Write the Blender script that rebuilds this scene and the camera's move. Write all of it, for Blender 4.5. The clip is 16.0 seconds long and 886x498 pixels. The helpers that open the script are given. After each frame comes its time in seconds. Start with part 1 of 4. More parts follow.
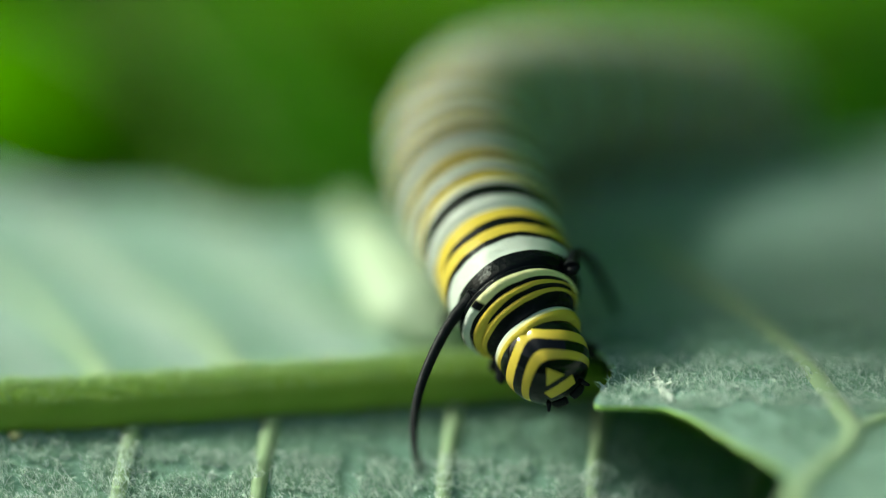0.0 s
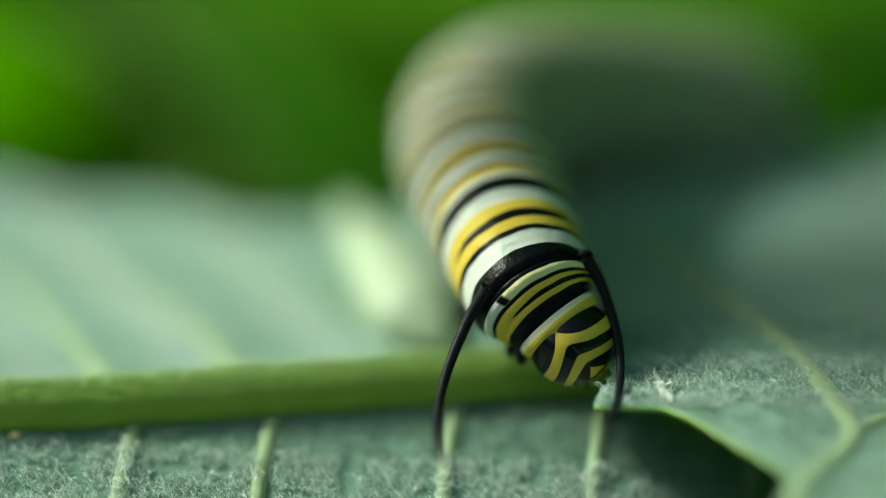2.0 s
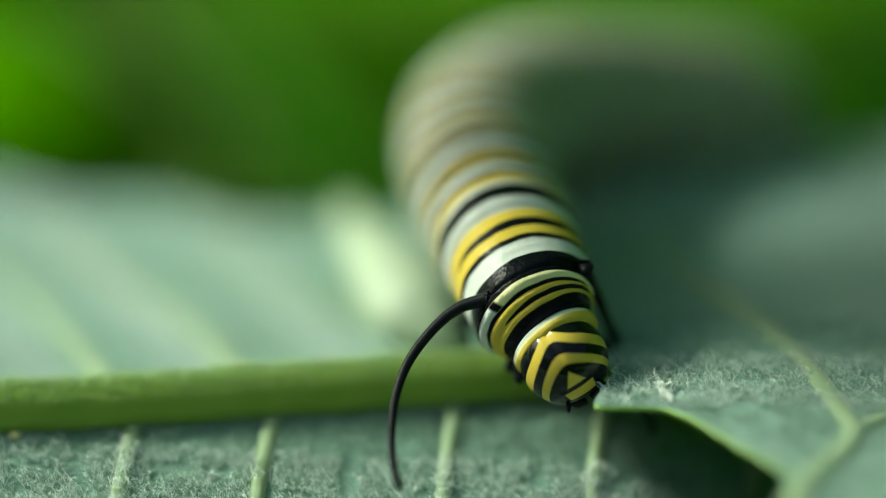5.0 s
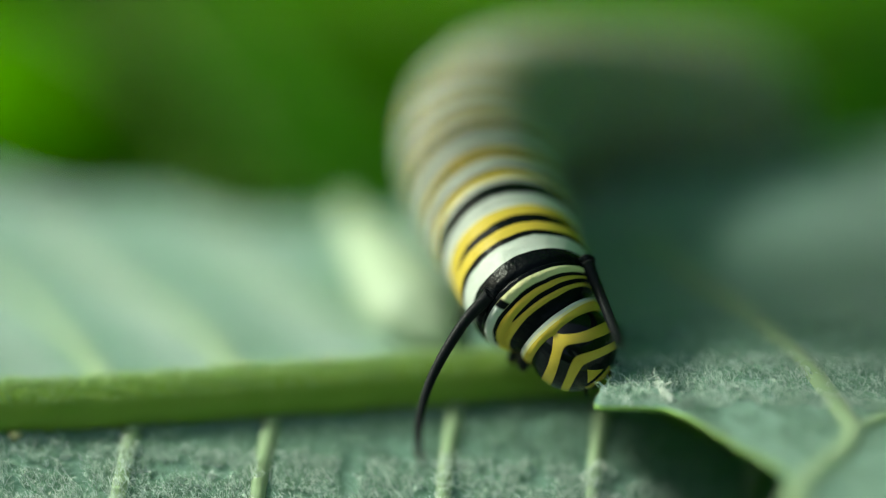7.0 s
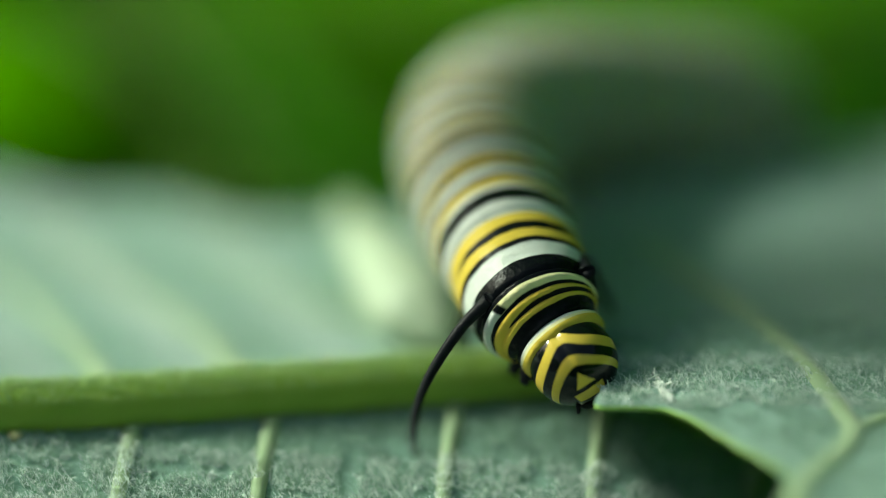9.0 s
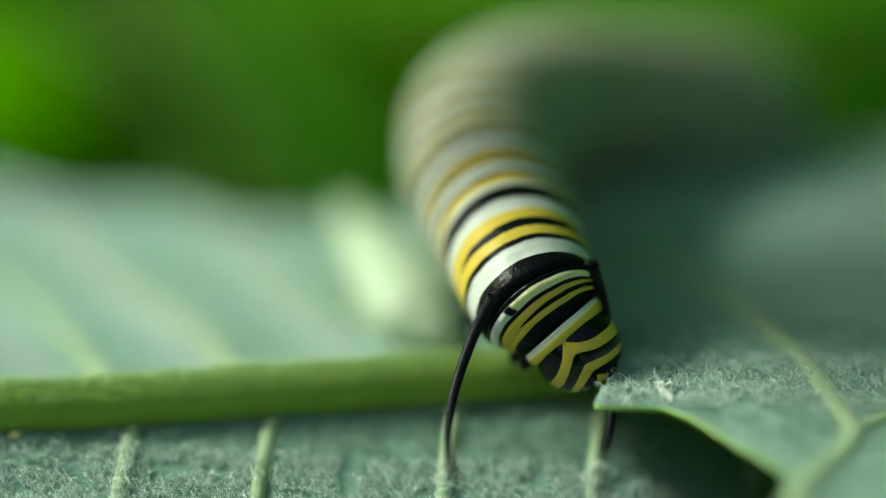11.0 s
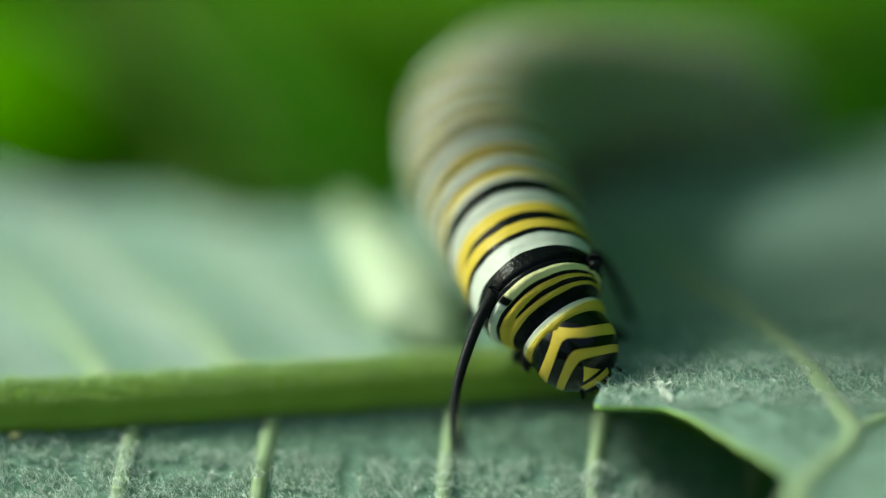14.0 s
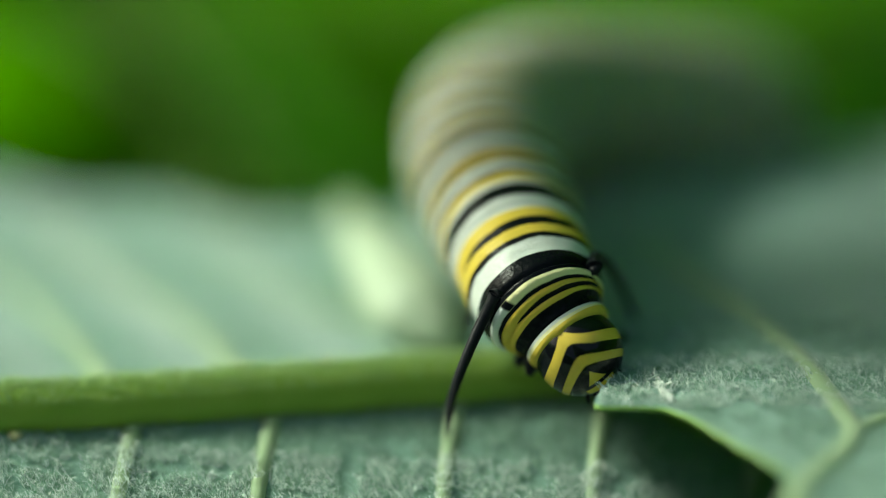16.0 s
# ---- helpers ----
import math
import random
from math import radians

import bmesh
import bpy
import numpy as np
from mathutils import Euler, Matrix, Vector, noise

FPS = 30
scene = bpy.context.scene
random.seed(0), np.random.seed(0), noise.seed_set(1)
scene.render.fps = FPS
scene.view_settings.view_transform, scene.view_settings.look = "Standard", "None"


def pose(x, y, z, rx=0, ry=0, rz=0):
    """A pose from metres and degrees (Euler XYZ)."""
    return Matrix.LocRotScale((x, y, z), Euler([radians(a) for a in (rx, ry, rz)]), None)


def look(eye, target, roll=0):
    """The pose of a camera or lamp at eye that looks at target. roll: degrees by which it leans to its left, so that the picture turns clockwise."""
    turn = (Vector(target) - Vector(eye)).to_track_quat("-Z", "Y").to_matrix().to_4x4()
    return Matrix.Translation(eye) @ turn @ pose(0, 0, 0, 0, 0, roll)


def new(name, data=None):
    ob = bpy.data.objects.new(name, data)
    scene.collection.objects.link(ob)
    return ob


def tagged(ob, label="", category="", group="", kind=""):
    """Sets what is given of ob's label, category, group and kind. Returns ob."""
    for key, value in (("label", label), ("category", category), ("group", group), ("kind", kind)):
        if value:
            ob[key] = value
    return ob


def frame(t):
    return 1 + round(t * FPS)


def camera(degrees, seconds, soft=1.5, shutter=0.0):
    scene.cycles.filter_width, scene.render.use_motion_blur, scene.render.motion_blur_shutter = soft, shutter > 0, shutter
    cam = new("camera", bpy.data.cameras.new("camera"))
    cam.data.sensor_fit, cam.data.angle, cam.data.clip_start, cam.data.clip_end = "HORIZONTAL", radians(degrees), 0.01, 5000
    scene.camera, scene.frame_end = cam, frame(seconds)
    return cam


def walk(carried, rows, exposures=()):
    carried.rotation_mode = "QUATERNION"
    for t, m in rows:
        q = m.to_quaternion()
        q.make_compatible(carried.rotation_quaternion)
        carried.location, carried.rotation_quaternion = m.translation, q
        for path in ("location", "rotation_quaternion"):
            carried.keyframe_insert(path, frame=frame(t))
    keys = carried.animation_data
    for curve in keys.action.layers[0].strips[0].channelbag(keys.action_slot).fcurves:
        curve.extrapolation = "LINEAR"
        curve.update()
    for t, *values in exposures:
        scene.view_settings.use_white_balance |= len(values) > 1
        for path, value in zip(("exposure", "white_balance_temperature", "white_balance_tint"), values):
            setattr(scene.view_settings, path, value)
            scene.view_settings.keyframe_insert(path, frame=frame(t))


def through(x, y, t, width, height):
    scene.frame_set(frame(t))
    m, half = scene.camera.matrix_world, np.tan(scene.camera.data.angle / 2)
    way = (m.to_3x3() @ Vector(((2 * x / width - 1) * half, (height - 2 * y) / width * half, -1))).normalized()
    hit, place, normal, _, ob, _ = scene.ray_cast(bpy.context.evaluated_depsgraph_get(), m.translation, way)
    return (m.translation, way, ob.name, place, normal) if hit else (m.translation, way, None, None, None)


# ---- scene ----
# ---- camera and its stand ----
cam = camera(9.355, 16.0, soft=1.0)
cam.data.dof.use_dof = True
cam.data.dof.focus_distance = 0.2204
cam.data.dof.aperture_fstop = 7.8
EYE, AIM = (0, -0.20673, 0.08374), (0, 0, 0.0085)
walk(cam, [(0.0, look(EYE, AIM)), (16.0, look(EYE, AIM))], exposures=[(0.0, 0.68, 6750, -10), (1.2, 0.59, 6750, -10), (16.0, 0.59, 6750, -10)])

# ---- daylight ----
SUN_EL, SUN_AZ = radians(40), radians(-76)  # azimuth from +y towards +x
world = bpy.data.worlds.new("daylight")
scene.world = world
world.use_nodes = True
sky = world.node_tree.nodes.new("ShaderNodeTexSky")
sky.sky_type, sky.sun_disc = "NISHITA", False
sky.sun_elevation, sky.sun_rotation = SUN_EL, SUN_AZ
sky.air_density, sky.dust_density, sky.ozone_density = 0.8, 5.0, 0.4
world.node_tree.links.new(sky.outputs[0], world.node_tree.nodes["Background"].inputs[0])
world.node_tree.nodes["Background"].inputs[1].default_value = 0.115
lamp = bpy.data.lights.new("sun", "SUN")
lamp.energy, lamp.angle, lamp.color = 3.3, radians(10), (0.97, 1.0, 0.92)
sun = new("sun", lamp)
sun_from = Vector((math.sin(SUN_AZ) * math.cos(SUN_EL), math.cos(SUN_AZ) * math.cos(SUN_EL), math.sin(SUN_EL)))
sun.matrix_world = look(sun_from, (0, 0, 0))

MM = 0.001


# ---- materials ----
class Nodes:
    """A short way to write node trees."""

    def __init__(self, name):
        self.mat = bpy.data.materials.new(name)
        self.mat.use_nodes = True
        self.tree = self.mat.node_tree
        self.bsdf = self.tree.nodes["Principled BSDF"]
        self.out = self.tree.nodes["Material Output"]

    def node(self, kind, **settings):
        n = self.tree.nodes.new(kind)
        for key, value in settings.items():
            setattr(n, key, value)
        return n

    def put(self, socket, value):
        if isinstance(value, bpy.types.NodeSocket):
            self.tree.links.new(value, socket)
        elif isinstance(value, tuple) and len(value) == 3 and socket.type == "RGBA":
            socket.default_value = (*value, 1)
        else:
            socket.default_value = value

    def math(self, op, a, b=0.0, c=0.0):
        n = self.node("ShaderNodeMath", operation=op)
        for s, v in zip(n.inputs, (a, b, c)):
            self.put(s, v)
        return n.outputs[0]

    def mix(self, fac, a, b, blend="MIX"):
        n = self.node("ShaderNodeMix", data_type="RGBA", blend_type=blend)
        self.put(n.inputs[0], fac)
        self.put(n.inputs[6], a)
        self.put(n.inputs[7], b)
        return n.outputs[2]

    def noise(self, scale, detail=3.0, rough=0.5, vec=None):
        n = self.node("ShaderNodeTexNoise")
        self.put(n.inputs["Scale"], scale)
        self.put(n.inputs["Detail"], detail)
        self.put(n.inputs["Roughness"], rough)
        if vec is None:
            vec = self.coords()
        self.put(n.inputs["Vector"], vec)
        return n.outputs[0]

    def coords(self, which="Object"):
        return self.node("ShaderNodeTexCoord").outputs[which]

    def uv(self):
        n = self.node("ShaderNodeSeparateXYZ")
        self.put(n.inputs[0], self.node("ShaderNodeUVMap", uv_map="UVMap").outputs[0])
        return n.outputs[0], n.outputs[1]

    def step(self, x, edge, soft):
        """0 below edge, 1 above it."""
        n = self.node("ShaderNodeMapRange", interpolation_type="SMOOTHSTEP")
        self.put(n.inputs[0], x)
        self.put(n.inputs[1], self.math("SUBTRACT", edge, soft) if isinstance(edge, bpy.types.NodeSocket) else edge - soft)
        self.put(n.inputs[2], self.math("ADD", edge, soft) if isinstance(edge, bpy.types.NodeSocket) else edge + soft)
        return n.outputs[0]

    def band(self, x, lo, hi, soft):
        return self.math("MULTIPLY", self.step(x, lo, soft), self.math("SUBTRACT", 1.0, self.step(x, hi, soft)))

    def ramp(self, x, stops, mode="LINEAR"):
        n = self.node("ShaderNodeValToRGB")
        n.color_ramp.interpolation = mode
        while len(n.color_ramp.elements) < len(stops):
            n.color_ramp.elements.new(1.0)
        for el, (at, col) in zip(n.color_ramp.elements, stops):
            el.position, el.color = at, (*col, 1)
        self.put(n.inputs[0], x)
        return n.outputs[0]

    def bump(self, height, strength, distance):
        n = self.node("ShaderNodeBump")
        self.put(n.inputs["Strength"], strength)
        self.put(n.inputs["Distance"], distance)
        self.put(n.inputs["Height"], height)
        self.put(self.bsdf.inputs["Normal"], n.outputs[0])
        return n.outputs[0]

    def set(self, **values):
        for key, value in values.items():
            self.put(self.bsdf.inputs[key.replace("_", " ")], value)
        return self.mat

    def glow_through(self, colour, amount):
        """Lets part of the light pass, as through a leaf."""
        tr = self.node("ShaderNodeBsdfTranslucent")
        self.put(tr.inputs[0], colour)
        mx = self.node("ShaderNodeMixShader")
        mx.inputs[0].default_value = amount
        self.tree.links.new(self.bsdf.outputs[0], mx.inputs[1])
        self.tree.links.new(tr.outputs[0], mx.inputs[2])
        self.tree.links.new(mx.outputs[0], self.out.inputs[0])


YELLOW, CREAM, BLACK, WHITE = (0.58, 0.44, 0.07), (0.72, 0.69, 0.40), (0.004, 0.005, 0.007), (0.56, 0.60, 0.58)


def leaf_material(name, base, pale, through_colour, amount, sheen, cell=900.0, gloss=0.4):
    n = Nodes(name)
    v = n.node("ShaderNodeTexVoronoi", feature="DISTANCE_TO_EDGE")
    n.put(v.inputs["Scale"], cell)
    n.put(v.inputs["Vector"], n.coords())
    net = n.math("SUBTRACT", 1.0, n.step(v.outputs[0], 0.06, 0.06))
    big, fine = n.noise(130.0, 4.0), n.noise(5200.0, 3.0, 0.7)
    col = n.mix(n.math("MULTIPLY", big, 0.9), base, pale)
    col = n.mix(n.math("MULTIPLY", n.step(fine, 0.56, 0.1), 0.35), col, pale)
    col = n.mix(n.math("MULTIPLY", net, 0.10), col, pale)
    n.set(Base_Color=col, Roughness=0.6, Specular_IOR_Level=gloss, Sheen_Weight=sheen, Sheen_Roughness=0.45, Sheen_Tint=(0.85, 1.0, 0.97))
    n.bump(n.math("ADD", n.math("MULTIPLY", fine, 0.8), n.math("MULTIPLY", net, 0.15)), 0.7, 0.00014)
    n.glow_through(through_colour, amount)
    return n.mat


LEAF_FELT = leaf_material("felted_leaf_underside", (0.017, 0.070, 0.036), (0.18, 0.34, 0.28), (0.20, 0.42, 0.05), 0.2, 1.0)
LEAF_GREEN = leaf_material("green_leaf", (0.050, 0.19, 0.0005), (0.105, 0.31, 0.001), (0.22, 0.55, 0.001), 0.5, 0.0, 300.0, 0.0)
# leaf green darkened in colour to stand for deep shade
LEAF_SHADED = leaf_material("deep_shade_leaf", (0.010, 0.045, 0.0005), (0.02, 0.075, 0.001), (0.03, 0.13, 0.001), 0.2, 0.0, 300.0, 0.04)
# a darker, duller green than LEAF_GREEN
LEAF_DULL = leaf_material("dull_green_leaf", (0.018, 0.085, 0.003), (0.035, 0.13, 0.006), (0.06, 0.22, 0.002), 0.3, 0.0, 300.0, 0.03)


def plain_material(name, a, b, scale, roughness, bump=0.3, depth=0.0001, through=0.0, **more):
    n = Nodes(name)
    f = n.noise(scale, 4.0)
    n.set(Base_Color=n.mix(f, a, b), Roughness=roughness, **more)
    n.bump(n.noise(scale * 4, 3.0), bump, depth)
    if through:
        n.glow_through(b, through)
    return n.mat


VEIN = plain_material("pale_green_vein", (0.25, 0.37, 0.19), (0.37, 0.49, 0.30), 500.0, 0.5, through=0.3, Sheen_Weight=0.3)
MIDRIB = plain_material("green_midrib", (0.13, 0.26, 0.012), (0.31, 0.44, 0.07), 420.0, 0.5, through=0.4, Sheen_Weight=0.3)
PALE_RIB = plain_material("pale_broad_rib", (0.40, 0.51, 0.36), (0.54, 0.64, 0.49), 400.0, 0.5, through=0.3)
FIBRE = plain_material("dry_white_fibre", (0.6, 0.64, 0.58), (0.85, 0.88, 0.84), 2500.0, 0.5)
CUT = plain_material("fresh_bitten_edge", (0.20, 0.40, 0.05), (0.34, 0.50, 0.16), 2500.0, 0.35)
# dark end of the hair colour imitates shade within the felt
HAIR = plain_material("grey_green_leaf_hair", (0.05, 0.17, 0.085), (0.64, 0.80, 0.69), 2600.0, 0.22, Specular_IOR_Level=1.0)
# near-white colour stands for sunlit glints on the hairs
GLINT_HAIR = plain_material("white_glint_hair", (0.62, 0.74, 0.66), (0.95, 0.98, 0.96), 2600.0, 0.2, Specular_IOR_Level=1.0)
RIB_HAIR = plain_material("pale_green_fuzz", (0.26, 0.42, 0.12), (0.46, 0.60, 0.28), 1500.0, 0.4)
BLACK_SKIN = plain_material("black_shiny_skin", (0.006, 0.007, 0.010), (0.012, 0.013, 0.015), 1500.0, 0.42, 0.6, 0.00005, Specular_IOR_Level=0.07)
STRIPES_FOOT = plain_material("pale_and_black_foot", (0.03, 0.03, 0.025), (0.4, 0.38, 0.25), 600.0, 0.45)
BACKGROUND = plain_material("far_green_plants", (0.028, 0.112, 0.0003), (0.056, 0.175, 0.0006), 14.0, 0.9, Specular_IOR_Level=0.0)


def striped(name, bands, lens=None, split=None):
    """Rings of colour along the body, with edges that waver. bands: (start, colour) from the front of the piece to its rear."""
    n = Nodes(name)
    u, w = n.uv()
    wob = n.math("SUBTRACT", n.noise(900.0, 2.0), 0.5)
    wob2 = n.math("SUBTRACT", n.noise(250.0, 2.0), 0.5)
    x = n.math("ADD", u, n.math("ADD", n.math("MULTIPLY", wob, 0.045), n.math("MULTIPLY", wob2, 0.045)))
    stops = []
    for i, (at, c) in enumerate(bands):
        if i:
            stops.append((at - 0.008, bands[i - 1][1]))
            stops.append((at + 0.008, c))
        else:
            stops.append((0.0, c))
    col = n.ramp(x, stops)
    if lens:
        mid, half, wide = lens
        away = n.math("DIVIDE", n.math("ABSOLUTE", w), wide)
        room = n.math("MULTIPLY", n.math("SQRT", n.math("MAXIMUM", n.math("SUBTRACT", 1.0, n.math("MULTIPLY", away, away)), 0.0)), half)
        hit = n.math("SUBTRACT", room, n.math("ABSOLUTE", n.math("SUBTRACT", x, mid)))
        col = n.mix(n.step(hit, 0.004, 0.008), col, BLACK)
    if split:
        start, end, flank = split
        out = n.math("ADD", n.math("ABSOLUTE", w), n.math("MULTIPLY", wob2, 0.06))
        rear = n.band(x, start, end, 0.01)
        col = n.mix(n.math("MULTIPLY", rear, n.step(out, flank, 0.01)), col, BLACK)
        col = n.mix(n.math("MULTIPLY", rear, n.step(out, flank + 0.05, 0.01)), col, WHITE)
    fine = n.noise(3500.0, 3.0, 0.6)
    col = n.mix(n.math("MULTIPLY", fine, 0.25), col, (0.5, 0.45, 0.2), "MULTIPLY")
    n.set(Base_Color=col, Roughness=0.25, Specular_IOR_Level=0.07)
    n.bump(n.math("ADD", n.math("MULTIPLY", fine, 0.5), n.noise(1200.0, 2.0)), 0.75, 0.00014)
    return n.mat


STRIPES_BODY = striped("black_white_yellow_rings", [(0, WHITE), (0.08, BLACK), (0.25, WHITE), (0.32, YELLOW), (0.41, BLACK), (0.49, WHITE), (0.60, BLACK), (0.68, YELLOW), (0.79, BLACK), (0.88, WHITE)])
STRIPES_FEELER_RING = striped("broad_black_ring", [(0, BLACK), (0.275, WHITE), (0.50, BLACK), (0.56, YELLOW), (0.94, WHITE)], (0.745, 0.062, 0.48))
STRIPES_COLLAR = striped("yellow_collar", [(0, YELLOW), (0.62, CREAM), (0.76, WHITE), (0.92, BLACK)])
STRIPES_NECK = striped("black_yellow_neck_rings", [(0, BLACK), (0.26, YELLOW), (0.645, BLACK), (0.73, CREAM), (0.91, BLACK)], (0.43, 0.055, 0.46), (0.73, 0.91, 0.36))


def head_material():
    n = Nodes("black_yellow_head")
    sep = n.node("ShaderNodeSeparateXYZ")
    n.put(sep.inputs[0], n.coords())
    x, y, z = sep.outputs
    a = n.math("ABSOLUTE", n.math("ARCTAN2", x, n.math("MAXIMUM", z, 0.00001)))
    b = n.math("ARCTAN2", y, n.math("SQRT", n.math("ADD", n.math("MULTIPLY", x, x), n.math("MULTIPLY", z, z))))
    b = n.math("ADD", b, n.math("MULTIPLY", n.math("SUBTRACT", n.noise(600.0, 2.0), 0.5), 0.10))
    q = n.math("ADD", b, n.math("MULTIPLY", n.math("SUBTRACT", n.math("SQRT", n.math("ADD", n.math("MULTIPLY", a, a), 0.26)), 0.47), 1.35))
    col = n.ramp(n.math("MULTIPLY", q, 0.4), [(0.0, BLACK), (0.158, BLACK), (0.166, YELLOW), (0.272, YELLOW), (0.280, BLACK), (0.418, BLACK), (0.426, YELLOW), (0.590, YELLOW), (0.598, BLACK)])
    front = n.math("MULTIPLY", n.step(b, -0.21, 0.012), n.math("SUBTRACT", 1.0, n.step(n.math("ADD", b, n.math("MULTIPLY", a, 1.55)), 0.19, 0.012)))
    col = n.mix(front, col, YELLOW)
    lip = n.math("MULTIPLY", n.band(b, -0.66, -0.35, 0.012), n.math("SUBTRACT", 1.0, n.step(a, 0.42, 0.02)))
    col = n.mix(lip, col, YELLOW)
    col = n.mix(n.math("SUBTRACT", 1.0, n.step(z, 0.00005, 0.0001)), col, BLACK)
    fine = n.noise(3500.0, 3.0)
    col = n.mix(n.math("MULTIPLY", fine, 0.3), col, (0.5, 0.4, 0.15), "MULTIPLY")
    n.set(Base_Color=col, Roughness=0.13, Specular_IOR_Level=0.22)
    n.bump(n.noise(2200.0, 2.0), 0.15, 0.00004)
    return n.mat


HEAD_SKIN = head_material()


# ---- mesh helpers ----
def part(name, bm, material, parent, label="", smooth=True):
    me = bpy.data.meshes.new(name)
    bm.to_mesh(me)
    bm.free()
    for m in (material if isinstance(material, list) else [material]):
        me.materials.append(m)
    if smooth:
        me.polygons.foreach_set("use_smooth", [True] * len(me.polygons))
    ob = new(name, me)
    ob.parent = parent
    return tagged(ob, label) if label else ob


def tube(points, radii, sides=10, flat=1.0):
    """A tapered round rod along points, closed at both ends. flat squeezes it upright."""
    bm = bmesh.new()
    pts = [Vector(p) for p in points]
    rings = []
    side = None
    for i, p in enumerate(pts):
        d = (pts[min(i + 1, len(pts) - 1)] - pts[max(i - 1, 0)]).normalized()
        ref = side if side is not None else (Vector((0, 0, 1)) if abs(d.z) < 0.9 else Vector((1, 0, 0))).cross(d)
        side = (ref - d * ref.dot(d)).normalized()
        up = d.cross(side)
        r = radii[i]
        rings.append([bm.verts.new(p + side * (r * math.cos(k * math.tau / sides)) + up * (r * flat * math.sin(k * math.tau / sides))) for k in range(sides)])
    for a, b in zip(rings, rings[1:]):
        for k in range(sides):
            bm.faces.new((a[k], a[(k + 1) % sides], b[(k + 1) % sides], b[k]))
    bm.faces.new(rings[0][::-1])
    bm.faces.new(rings[-1])
    bmesh.ops.recalc_face_normals(bm, faces=bm.faces)
    return bm


def spline(points, n):
    """n + 1 points along a smooth line through the given ones."""
    return [at_spline(points, i * (len(points) - 1) / n) for i in range(n + 1)]


def at_spline(points, k):
    k = min(max(k, 0.0), len(points) - 1.0)
    i = min(int(k), len(points) - 2)
    f = k - i
    p1, p2 = np.array(points[i], float), np.array(points[i + 1], float)
    p0 = np.array(points[i - 1], float) if i else 2 * p1 - p2
    p3 = np.array(points[i + 2], float) if i + 2 < len(points) else 2 * p2 - p1
    return 0.5 * (2 * p1 + (p2 - p0) * f + (2 * p0 - 5 * p1 + 4 * p2 - p3) * f * f + (3 * p1 - p0 - 3 * p2 + p3) * f ** 3)


def sheet(columns, thick):
    """A closed sheet from rows of places; its rim takes the second material."""
    bm = bmesh.new()
    top = [[bm.verts.new(p) for p in row] for row in columns]
    low = [[bm.verts.new(Vector(p) - Vector((0, 0, thick))) for p in row] for row in columns]
    nr, nc = len(columns), len(columns[0])
    for i in range(nr - 1):
        for j in range(nc - 1):
            bm.faces.new((top[i][j], top[i][j + 1], top[i + 1][j + 1], top[i + 1][j]))
            bm.faces.new((low[i][j], low[i + 1][j], low[i + 1][j + 1], low[i][j + 1]))
    rim = [(i, 0) for i in range(nr)] + [(nr - 1, j) for j in range(1, nc)] + [(i, nc - 1) for i in range(nr - 2, -1, -1)] + [(0, j) for j in range(nc - 2, 0, -1)]
    for (i, j), (k, m) in zip(rim, rim[1:] + rim[:1]):
        bm.faces.new((top[i][j], top[k][m], low[k][m], low[i][j])).material_index = 1
    bmesh.ops.recalc_face_normals(bm, faces=bm.faces)
    return bm


# ---- ground and far plants ----
bm = bmesh.new()
bmesh.ops.create_grid(bm, x_segments=60, y_segments=60, size=60)
for v in bm.verts:
    v.co.z = -0.35 + 0.03 * noise.noise(v.co * 0.3)
tagged(part("ground", bm, BACKGROUND, None), "low green garden growth far below", "ground", kind="structure")


# ---- plants behind, and added shading leaves above ----
def grown_leaf(parent, base, tip, half, face, sag, material=LEAF_GREEN):
    """A pointed leaf from base to tip, in mm, that shows its face to the given direction."""
    a, b, f = Vector(base), Vector(tip), Vector(face).normalized()
    axis = (b - a).normalized()
    f = (f - axis * f.dot(axis)).normalized()
    side = axis.cross(f)
    lines, mid = [], []
    for i in range(41):
        u = i / 40
        w = half * (math.sin(math.pi * u ** 0.85) ** 0.8 if 0 < u < 1 else 0.0) + 0.2
        c = a + (b - a) * u + f * sag * math.sin(math.pi * u)
        mid.append((c - f * 0.05 * half) * MM)
        lines.append([(c + side * w * (j / 6 - 1) + f * (0.16 * w * abs(j / 6 - 1) + 0.04 * w * math.sin(u * 30 + j))) * MM for j in range(13)])
    blade = part("leaf", sheet(lines, 0.3 * MM), [material, material], parent)
    part("midrib", tube(mid, [MM * min(1.0, half * 0.07) * (1.3 - i / 40) for i in range(41)], 8), MIDRIB, blade)
    return blade


plant = tagged(new("milkweed_plant"), "leafy green milkweed plant behind the caterpillar's leaf, with added shading leaves above", "plant")
plant.location = (0.075, 0.11, -0.35)
stem_line = [(0, 0, 0), (2, 3, 90), (-1, 0, 180), (0, -4, 270), (3, -2, 350), (0, -6, 420)]
part("stem", tube([Vector(p) * MM for p in spline(stem_line, 40)], [MM * (3.2 - 0.03 * i) for i in range(41)], 12), MIDRIB, plant)
